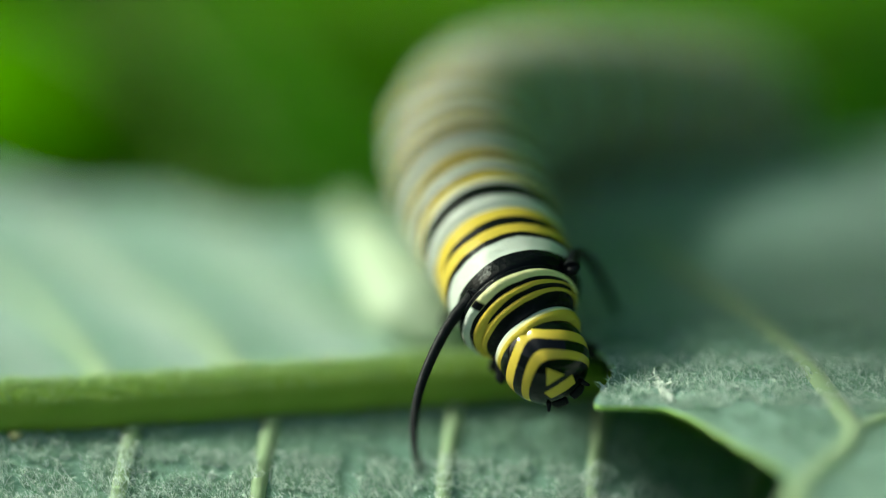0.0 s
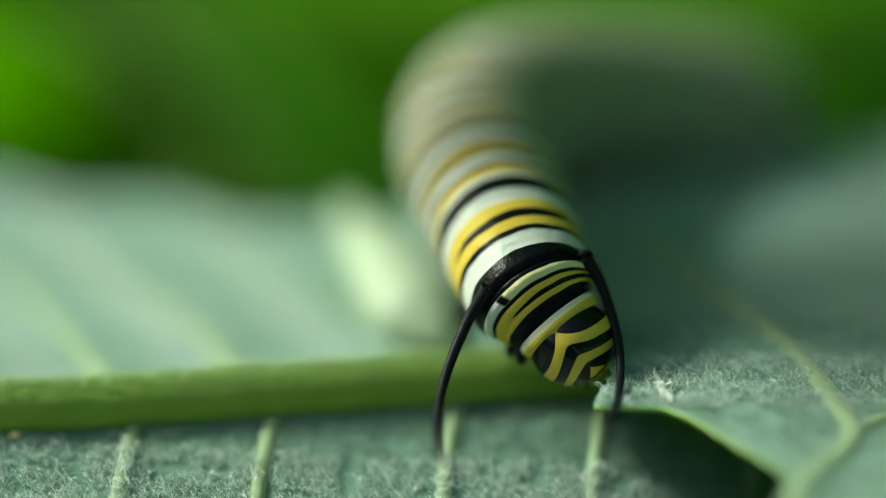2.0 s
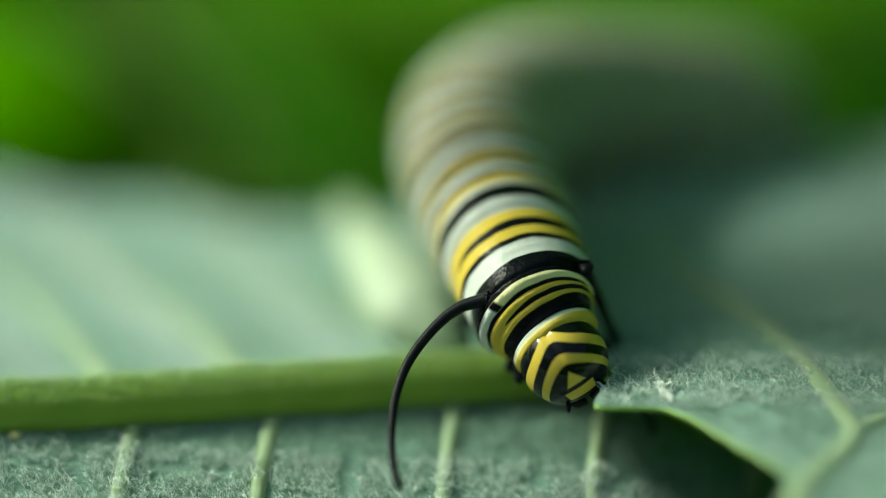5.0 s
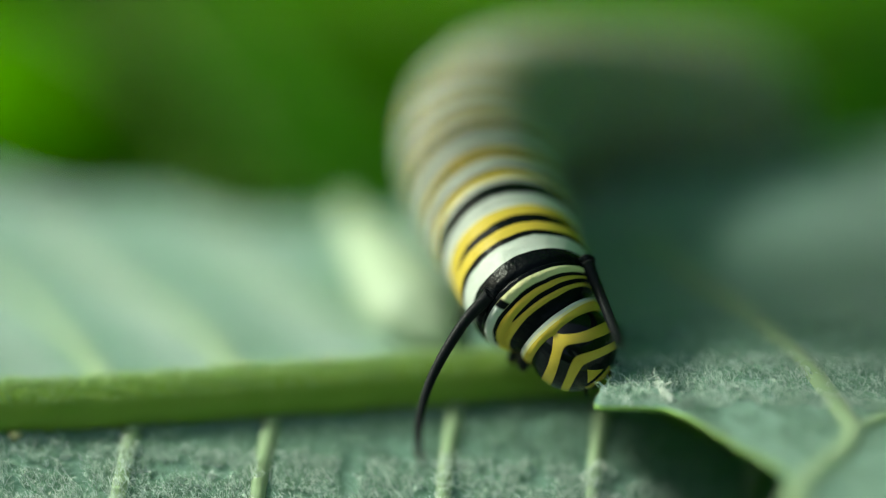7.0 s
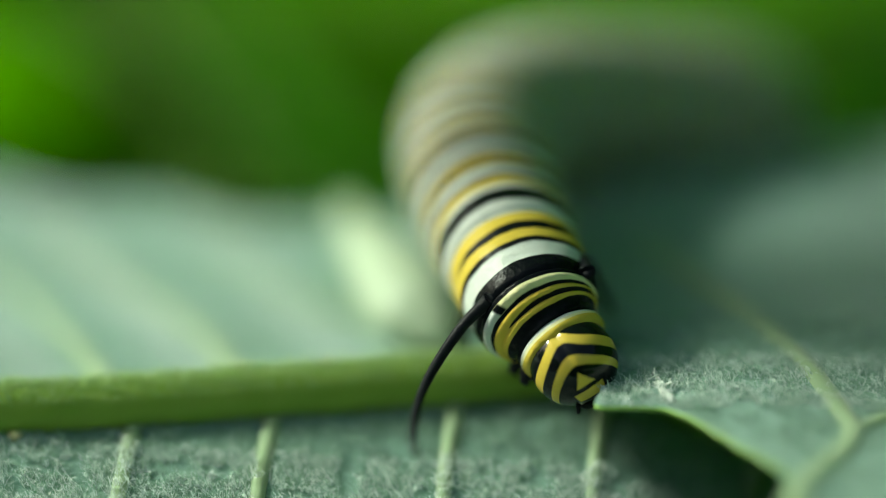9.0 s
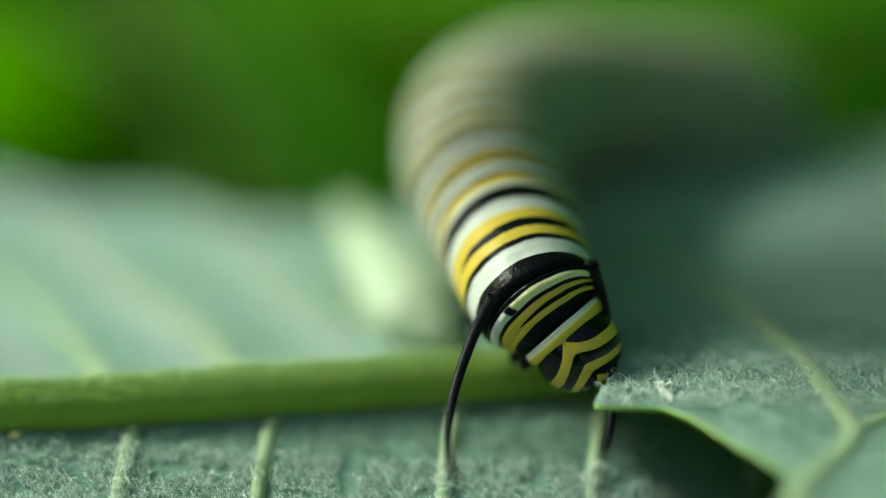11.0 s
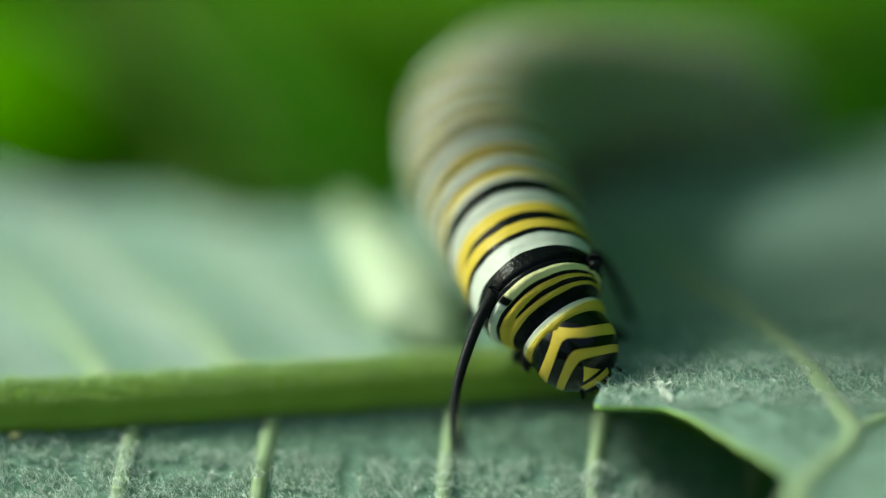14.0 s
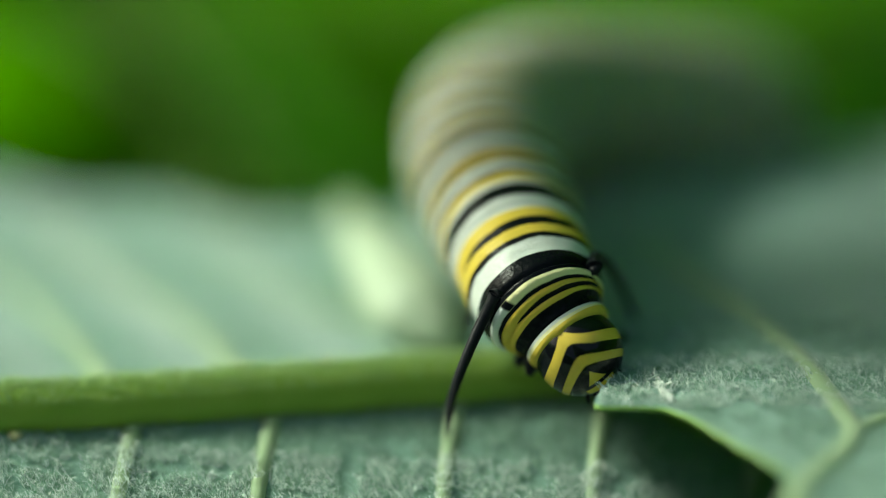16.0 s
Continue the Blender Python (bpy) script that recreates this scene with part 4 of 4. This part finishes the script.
    walk(rings[2], [
        (0, pose(0.001172, 0.011291, 0.007269, 0.0, -0.0, 0.0)), (0.5, pose(0.001528, 0.011405, 0.007582, 0.0, -0.0, 0.0)),
        (1, pose(0.001795, 0.011459, 0.007728, 0.0, -0.0, 0.0)), (1.5, pose(0.001639, 0.011405, 0.007582, 0.0, -0.0, 0.0)),
        (2, pose(0.001706, 0.011405, 0.007582, 0.0, -0.0, 0.0)), (2.5, pose(0.001795, 0.011405, 0.007582, 0.0, -0.0, 0.0)),
        (3, pose(0.001795, 0.011413, 0.007603, 0.0, -0.0, 0.0)), (3.5, pose(0.001839, 0.011421, 0.007624, 0.0, -0.0, 0.0)),
        (3.8, pose(0.001773, 0.011390, 0.007540, 0.0, -0.0, 0.0)), (4, pose(0.001706, 0.011360, 0.007457, 0.0, -0.0, 0.0)),
        (4.2, pose(0.001661, 0.011230, 0.007101, 0.0, -0.0, 0.0)), (4.8, pose(0.001728, 0.011268, 0.007206, 0.0, -0.0, 0.0)),
        (5.5, pose(0.001773, 0.011306, 0.007310, 0.0, -0.0, 0.0)), (6.3, pose(0.001773, 0.011329, 0.007373, 0.0, -0.0, 0.0)),
        (6.5, pose(0.001773, 0.011329, 0.007373, 0.0, -0.0, 0.0)), (7, pose(0.001773, 0.011322, 0.007352, 0.0, -0.0, 0.0)),
        (7.5, pose(0.001839, 0.011322, 0.007352, 0.0, -0.0, 0.0)), (8, pose(0.001906, 0.011345, 0.007415, 0.0, -0.0, 0.0)),
        (8.3, pose(0.001839, 0.011246, 0.007143, 0.0, -0.0, 0.0)), (8.5, pose(0.001795, 0.011230, 0.007101, 0.0, -0.0, 0.0)),
        (9, pose(0.001750, 0.011238, 0.007122, 0.0, -0.0, 0.0)), (9.2, pose(0.001773, 0.011238, 0.007122, 0.0, -0.0, 0.0)),
        (10.2, pose(0.001839, 0.011268, 0.007206, 0.0, -0.0, 0.0)), (11.3, pose(0.001928, 0.011291, 0.007269, 0.0, -0.0, 0.0)),
        (11.5, pose(0.001928, 0.011299, 0.007289, 0.0, -0.0, 0.0)), (12, pose(0.001906, 0.011345, 0.007415, 0.0, -0.0, 0.0)),
        (12.5, pose(0.002106, 0.011390, 0.007540, 0.0, -0.0, 0.0)), (13, pose(0.002106, 0.011390, 0.007540, 0.0, -0.0, 0.0)),
        (13.5, pose(0.002017, 0.011383, 0.007519, 0.0, -0.0, 0.0)), (13.8, pose(0.002017, 0.011383, 0.007519, 0.0, -0.0, 0.0)),
        (14, pose(0.002017, 0.011360, 0.007457, 0.0, -0.0, 0.0)), (14.5, pose(0.001928, 0.011268, 0.007206, 0.0, -0.0, 0.0)),
        (15, pose(0.001951, 0.011268, 0.007206, 0.0, -0.0, 0.0)), (15.5, pose(0.002062, 0.011291, 0.007269, 0.0, -0.0, 0.0)),
        (16, pose(0.002017, 0.011299, 0.007289, 0.0, -0.0, 0.0)),
    ])
    walk(rings[3], [
        (0, pose(0.001087, 0.016110, 0.007440, 0.0, -0.0, 0.0)), (0.5, pose(0.001406, 0.016212, 0.007720, 0.0, -0.0, 0.0)),
        (1, pose(0.001644, 0.016260, 0.007851, 0.0, -0.0, 0.0)), (1.5, pose(0.001505, 0.016212, 0.007720, 0.0, -0.0, 0.0)),
        (2, pose(0.001565, 0.016212, 0.007720, 0.0, -0.0, 0.0)), (2.5, pose(0.001644, 0.016212, 0.007720, 0.0, -0.0, 0.0)),
        (3, pose(0.001644, 0.016219, 0.007739, 0.0, -0.0, 0.0)), (3.5, pose(0.001684, 0.016226, 0.007758, 0.0, -0.0, 0.0)),
        (3.8, pose(0.001625, 0.016199, 0.007683, 0.0, -0.0, 0.0)), (4, pose(0.001565, 0.016172, 0.007608, 0.0, -0.0, 0.0)),
        (4.2, pose(0.001525, 0.016056, 0.007290, 0.0, -0.0, 0.0)), (4.8, pose(0.001585, 0.016090, 0.007384, 0.0, -0.0, 0.0)),
        (5.5, pose(0.001625, 0.016124, 0.007477, 0.0, -0.0, 0.0)), (6.3, pose(0.001625, 0.016144, 0.007533, 0.0, -0.0, 0.0)),
        (6.5, pose(0.001625, 0.016144, 0.007533, 0.0, -0.0, 0.0)), (7, pose(0.001625, 0.016138, 0.007515, 0.0, -0.0, 0.0)),
        (7.5, pose(0.001684, 0.016138, 0.007515, 0.0, -0.0, 0.0)), (8, pose(0.001744, 0.016158, 0.007571, 0.0, -0.0, 0.0)),
        (8.3, pose(0.001684, 0.016069, 0.007327, 0.0, -0.0, 0.0)), (8.5, pose(0.001644, 0.016056, 0.007290, 0.0, -0.0, 0.0)),
        (9, pose(0.001605, 0.016063, 0.007309, 0.0, -0.0, 0.0)), (9.2, pose(0.001625, 0.016063, 0.007309, 0.0, -0.0, 0.0)),
        (10.2, pose(0.001684, 0.016090, 0.007384, 0.0, -0.0, 0.0)), (11.3, pose(0.001764, 0.016110, 0.007440, 0.0, -0.0, 0.0)),
        (11.5, pose(0.001764, 0.016117, 0.007458, 0.0, -0.0, 0.0)), (12, pose(0.001744, 0.016158, 0.007571, 0.0, -0.0, 0.0)),
        (12.5, pose(0.001923, 0.016199, 0.007683, 0.0, -0.0, 0.0)), (13, pose(0.001923, 0.016199, 0.007683, 0.0, -0.0, 0.0)),
        (13.5, pose(0.001843, 0.016192, 0.007664, 0.0, -0.0, 0.0)), (13.8, pose(0.001843, 0.016192, 0.007664, 0.0, -0.0, 0.0)),
        (14, pose(0.001843, 0.016172, 0.007608, 0.0, -0.0, 0.0)), (14.5, pose(0.001764, 0.016090, 0.007384, 0.0, -0.0, 0.0)),
        (15, pose(0.001784, 0.016090, 0.007384, 0.0, -0.0, 0.0)), (15.5, pose(0.001883, 0.016110, 0.007440, 0.0, -0.0, 0.0)),
        (16, pose(0.001843, 0.016117, 0.007458, 0.0, -0.0, 0.0)),
    ])
    walk(rings[4], [
        (0, pose(0.002014, 0.020147, 0.007386, 0.0, -0.0, 0.0)), (0.5, pose(0.002276, 0.020231, 0.007617, 0.0, -0.0, 0.0)),
        (1, pose(0.002473, 0.020270, 0.007724, 0.0, -0.0, 0.0)), (1.5, pose(0.002358, 0.020231, 0.007617, 0.0, -0.0, 0.0)),
        (2, pose(0.002407, 0.020231, 0.007617, 0.0, -0.0, 0.0)), (2.5, pose(0.002473, 0.020231, 0.007617, 0.0, -0.0, 0.0)),
        (3, pose(0.002473, 0.020236, 0.007632, 0.0, -0.0, 0.0)), (3.5, pose(0.002505, 0.020242, 0.007647, 0.0, -0.0, 0.0)),
        (3.8, pose(0.002456, 0.020219, 0.007586, 0.0, -0.0, 0.0)), (4, pose(0.002407, 0.020197, 0.007524, 0.0, -0.0, 0.0)),
        (4.2, pose(0.002374, 0.020102, 0.007262, 0.0, -0.0, 0.0)), (4.8, pose(0.002423, 0.020130, 0.007339, 0.0, -0.0, 0.0)),
        (5.5, pose(0.002456, 0.020158, 0.007416, 0.0, -0.0, 0.0)), (6.3, pose(0.002456, 0.020175, 0.007463, 0.0, -0.0, 0.0)),
        (6.5, pose(0.002456, 0.020175, 0.007463, 0.0, -0.0, 0.0)), (7, pose(0.002456, 0.020169, 0.007447, 0.0, -0.0, 0.0)),
        (7.5, pose(0.002505, 0.020169, 0.007447, 0.0, -0.0, 0.0)), (8, pose(0.002554, 0.020186, 0.007493, 0.0, -0.0, 0.0)),
        (8.3, pose(0.002505, 0.020113, 0.007293, 0.0, -0.0, 0.0)), (8.5, pose(0.002473, 0.020102, 0.007262, 0.0, -0.0, 0.0)),
        (9, pose(0.002440, 0.020107, 0.007278, 0.0, -0.0, 0.0)), (9.2, pose(0.002456, 0.020107, 0.007278, 0.0, -0.0, 0.0)),
        (10.2, pose(0.002505, 0.020130, 0.007339, 0.0, -0.0, 0.0)), (11.3, pose(0.002571, 0.020147, 0.007386, 0.0, -0.0, 0.0)),
        (11.5, pose(0.002571, 0.020152, 0.007401, 0.0, -0.0, 0.0)), (12, pose(0.002554, 0.020186, 0.007493, 0.0, -0.0, 0.0)),
        (12.5, pose(0.002702, 0.020219, 0.007586, 0.0, -0.0, 0.0)), (13, pose(0.002702, 0.020219, 0.007586, 0.0, -0.0, 0.0)),
        (13.5, pose(0.002636, 0.020214, 0.007570, 0.0, -0.0, 0.0)), (13.8, pose(0.002636, 0.020214, 0.007570, 0.0, -0.0, 0.0)),
        (14, pose(0.002636, 0.020197, 0.007524, 0.0, -0.0, 0.0)), (14.5, pose(0.002571, 0.020130, 0.007339, 0.0, -0.0, 0.0)),
        (15, pose(0.002587, 0.020130, 0.007339, 0.0, -0.0, 0.0)), (15.5, pose(0.002669, 0.020147, 0.007386, 0.0, -0.0, 0.0)),
        (16, pose(0.002636, 0.020152, 0.007401, 0.0, -0.0, 0.0)),
    ])
    walk(rings[5], [
        (0, pose(0.003865, 0.023386, 0.006827, 0.0, -0.0, 0.0)), (0.5, pose(0.004034, 0.023440, 0.006976, 0.0, -0.0, 0.0)),
        (1, pose(0.004160, 0.023465, 0.007045, 0.0, -0.0, 0.0)), (1.5, pose(0.004087, 0.023440, 0.006976, 0.0, -0.0, 0.0)),
        (2, pose(0.004118, 0.023440, 0.006976, 0.0, -0.0, 0.0)), (2.5, pose(0.004160, 0.023440, 0.006976, 0.0, -0.0, 0.0)),
        (3, pose(0.004160, 0.023444, 0.006986, 0.0, -0.0, 0.0)), (3.5, pose(0.004181, 0.023447, 0.006996, 0.0, -0.0, 0.0)),
        (3.8, pose(0.004150, 0.023433, 0.006956, 0.0, -0.0, 0.0)), (4, pose(0.004118, 0.023418, 0.006916, 0.0, -0.0, 0.0)),
        (4.2, pose(0.004097, 0.023357, 0.006748, 0.0, -0.0, 0.0)), (4.8, pose(0.004129, 0.023375, 0.006798, 0.0, -0.0, 0.0)),
        (5.5, pose(0.004150, 0.023393, 0.006847, 0.0, -0.0, 0.0)), (6.3, pose(0.004150, 0.023404, 0.006877, 0.0, -0.0, 0.0)),
        (6.5, pose(0.004150, 0.023404, 0.006877, 0.0, -0.0, 0.0)), (7, pose(0.004150, 0.023400, 0.006867, 0.0, -0.0, 0.0)),
        (7.5, pose(0.004181, 0.023400, 0.006867, 0.0, -0.0, 0.0)), (8, pose(0.004213, 0.023411, 0.006897, 0.0, -0.0, 0.0)),
        (8.3, pose(0.004181, 0.023364, 0.006768, 0.0, -0.0, 0.0)), (8.5, pose(0.004160, 0.023357, 0.006748, 0.0, -0.0, 0.0)),
        (9, pose(0.004139, 0.023361, 0.006758, 0.0, -0.0, 0.0)), (9.2, pose(0.004150, 0.023361, 0.006758, 0.0, -0.0, 0.0)),
        (10.2, pose(0.004181, 0.023375, 0.006798, 0.0, -0.0, 0.0)), (11.3, pose(0.004224, 0.023386, 0.006827, 0.0, -0.0, 0.0)),
        (11.5, pose(0.004224, 0.023389, 0.006837, 0.0, -0.0, 0.0)), (12, pose(0.004213, 0.023411, 0.006897, 0.0, -0.0, 0.0)),
        (12.5, pose(0.004308, 0.023433, 0.006956, 0.0, -0.0, 0.0)), (13, pose(0.004308, 0.023433, 0.006956, 0.0, -0.0, 0.0)),
        (13.5, pose(0.004266, 0.023429, 0.006946, 0.0, -0.0, 0.0)), (13.8, pose(0.004266, 0.023429, 0.006946, 0.0, -0.0, 0.0)),
        (14, pose(0.004266, 0.023418, 0.006916, 0.0, -0.0, 0.0)), (14.5, pose(0.004224, 0.023375, 0.006798, 0.0, -0.0, 0.0)),
        (15, pose(0.004234, 0.023375, 0.006798, 0.0, -0.0, 0.0)), (15.5, pose(0.004287, 0.023386, 0.006827, 0.0, -0.0, 0.0)),
        (16, pose(0.004266, 0.023389, 0.006837, 0.0, -0.0, 0.0)),
    ])
    walk(rings[6], [
        (0, pose(0.006212, 0.026079, 0.006123, 0.0, -0.0, 0.0)), (0.5, pose(0.006294, 0.026106, 0.006195, 0.0, -0.0, 0.0)),
        (1, pose(0.006356, 0.026118, 0.006229, 0.0, -0.0, 0.0)), (1.5, pose(0.006320, 0.026106, 0.006195, 0.0, -0.0, 0.0)),
        (2, pose(0.006335, 0.026106, 0.006195, 0.0, -0.0, 0.0)), (2.5, pose(0.006356, 0.026106, 0.006195, 0.0, -0.0, 0.0)),
        (3, pose(0.006356, 0.026107, 0.006200, 0.0, -0.0, 0.0)), (3.5, pose(0.006366, 0.026109, 0.006205, 0.0, -0.0, 0.0)),
        (3.8, pose(0.006351, 0.026102, 0.006186, 0.0, -0.0, 0.0)), (4, pose(0.006335, 0.026095, 0.006166, 0.0, -0.0, 0.0)),
        (4.2, pose(0.006325, 0.026065, 0.006084, 0.0, -0.0, 0.0)), (4.8, pose(0.006340, 0.026074, 0.006108, 0.0, -0.0, 0.0)),
        (5.5, pose(0.006351, 0.026083, 0.006133, 0.0, -0.0, 0.0)), (6.3, pose(0.006351, 0.026088, 0.006147, 0.0, -0.0, 0.0)),
        (6.5, pose(0.006351, 0.026088, 0.006147, 0.0, -0.0, 0.0)), (7, pose(0.006351, 0.026086, 0.006142, 0.0, -0.0, 0.0)),
        (7.5, pose(0.006366, 0.026086, 0.006142, 0.0, -0.0, 0.0)), (8, pose(0.006382, 0.026092, 0.006157, 0.0, -0.0, 0.0)),
        (8.3, pose(0.006366, 0.026069, 0.006094, 0.0, -0.0, 0.0)), (8.5, pose(0.006356, 0.026065, 0.006084, 0.0, -0.0, 0.0)),
        (9, pose(0.006346, 0.026067, 0.006089, 0.0, -0.0, 0.0)), (9.2, pose(0.006351, 0.026067, 0.006089, 0.0, -0.0, 0.0)),
        (10.2, pose(0.006366, 0.026074, 0.006108, 0.0, -0.0, 0.0)), (11.3, pose(0.006387, 0.026079, 0.006123, 0.0, -0.0, 0.0)),
        (11.5, pose(0.006387, 0.026081, 0.006128, 0.0, -0.0, 0.0)), (12, pose(0.006382, 0.026092, 0.006157, 0.0, -0.0, 0.0)),
        (12.5, pose(0.006428, 0.026102, 0.006186, 0.0, -0.0, 0.0)), (13, pose(0.006428, 0.026102, 0.006186, 0.0, -0.0, 0.0)),
        (13.5, pose(0.006407, 0.026100, 0.006181, 0.0, -0.0, 0.0)), (13.8, pose(0.006407, 0.026100, 0.006181, 0.0, -0.0, 0.0)),
        (14, pose(0.006407, 0.026095, 0.006166, 0.0, -0.0, 0.0)), (14.5, pose(0.006387, 0.026074, 0.006108, 0.0, -0.0, 0.0)),
        (15, pose(0.006392, 0.026074, 0.006108, 0.0, -0.0, 0.0)), (15.5, pose(0.006418, 0.026079, 0.006123, 0.0, -0.0, 0.0)),
        (16, pose(0.006407, 0.026081, 0.006128, 0.0, -0.0, 0.0)),
    ])
    walk(rings[7], [
        (0, pose(0.008746, 0.028298, 0.005340, 0.0, -0.0, 0.0)), (0.5, pose(0.008776, 0.028308, 0.005366, 0.0, -0.0, 0.0)),
        (1, pose(0.008799, 0.028312, 0.005379, 0.0, -0.0, 0.0)), (1.5, pose(0.008786, 0.028308, 0.005366, 0.0, -0.0, 0.0)),
        (2, pose(0.008791, 0.028308, 0.005366, 0.0, -0.0, 0.0)), (2.5, pose(0.008799, 0.028308, 0.005366, 0.0, -0.0, 0.0)),
        (3, pose(0.008799, 0.028308, 0.005368, 0.0, -0.0, 0.0)), (3.5, pose(0.008802, 0.028309, 0.005370, 0.0, -0.0, 0.0)),
        (3.8, pose(0.008797, 0.028306, 0.005363, 0.0, -0.0, 0.0)), (4, pose(0.008791, 0.028304, 0.005356, 0.0, -0.0, 0.0)),
        (4.2, pose(0.008788, 0.028293, 0.005326, 0.0, -0.0, 0.0)), (4.8, pose(0.008793, 0.028296, 0.005335, 0.0, -0.0, 0.0)),
        (5.5, pose(0.008797, 0.028299, 0.005343, 0.0, -0.0, 0.0)), (6.3, pose(0.008797, 0.028301, 0.005349, 0.0, -0.0, 0.0)),
        (6.5, pose(0.008797, 0.028301, 0.005349, 0.0, -0.0, 0.0)), (7, pose(0.008797, 0.028300, 0.005347, 0.0, -0.0, 0.0)),
        (7.5, pose(0.008802, 0.028300, 0.005347, 0.0, -0.0, 0.0)), (8, pose(0.008808, 0.028302, 0.005352, 0.0, -0.0, 0.0)),
        (8.3, pose(0.008802, 0.028294, 0.005329, 0.0, -0.0, 0.0)), (8.5, pose(0.008799, 0.028293, 0.005326, 0.0, -0.0, 0.0)),
        (9, pose(0.008795, 0.028293, 0.005328, 0.0, -0.0, 0.0)), (9.2, pose(0.008797, 0.028293, 0.005328, 0.0, -0.0, 0.0)),
        (10.2, pose(0.008802, 0.028296, 0.005335, 0.0, -0.0, 0.0)), (11.3, pose(0.008810, 0.028298, 0.005340, 0.0, -0.0, 0.0)),
        (11.5, pose(0.008810, 0.028299, 0.005342, 0.0, -0.0, 0.0)), (12, pose(0.008808, 0.028302, 0.005352, 0.0, -0.0, 0.0)),
        (12.5, pose(0.008825, 0.028306, 0.005363, 0.0, -0.0, 0.0)), (13, pose(0.008825, 0.028306, 0.005363, 0.0, -0.0, 0.0)),
        (13.5, pose(0.008817, 0.028306, 0.005361, 0.0, -0.0, 0.0)), (13.8, pose(0.008817, 0.028306, 0.005361, 0.0, -0.0, 0.0)),
        (14, pose(0.008817, 0.028304, 0.005356, 0.0, -0.0, 0.0)), (14.5, pose(0.008810, 0.028296, 0.005335, 0.0, -0.0, 0.0)),
        (15, pose(0.008812, 0.028296, 0.005335, 0.0, -0.0, 0.0)), (15.5, pose(0.008821, 0.028298, 0.005340, 0.0, -0.0, 0.0)),
        (16, pose(0.008817, 0.028299, 0.005342, 0.0, -0.0, 0.0)),
    ])


motions()
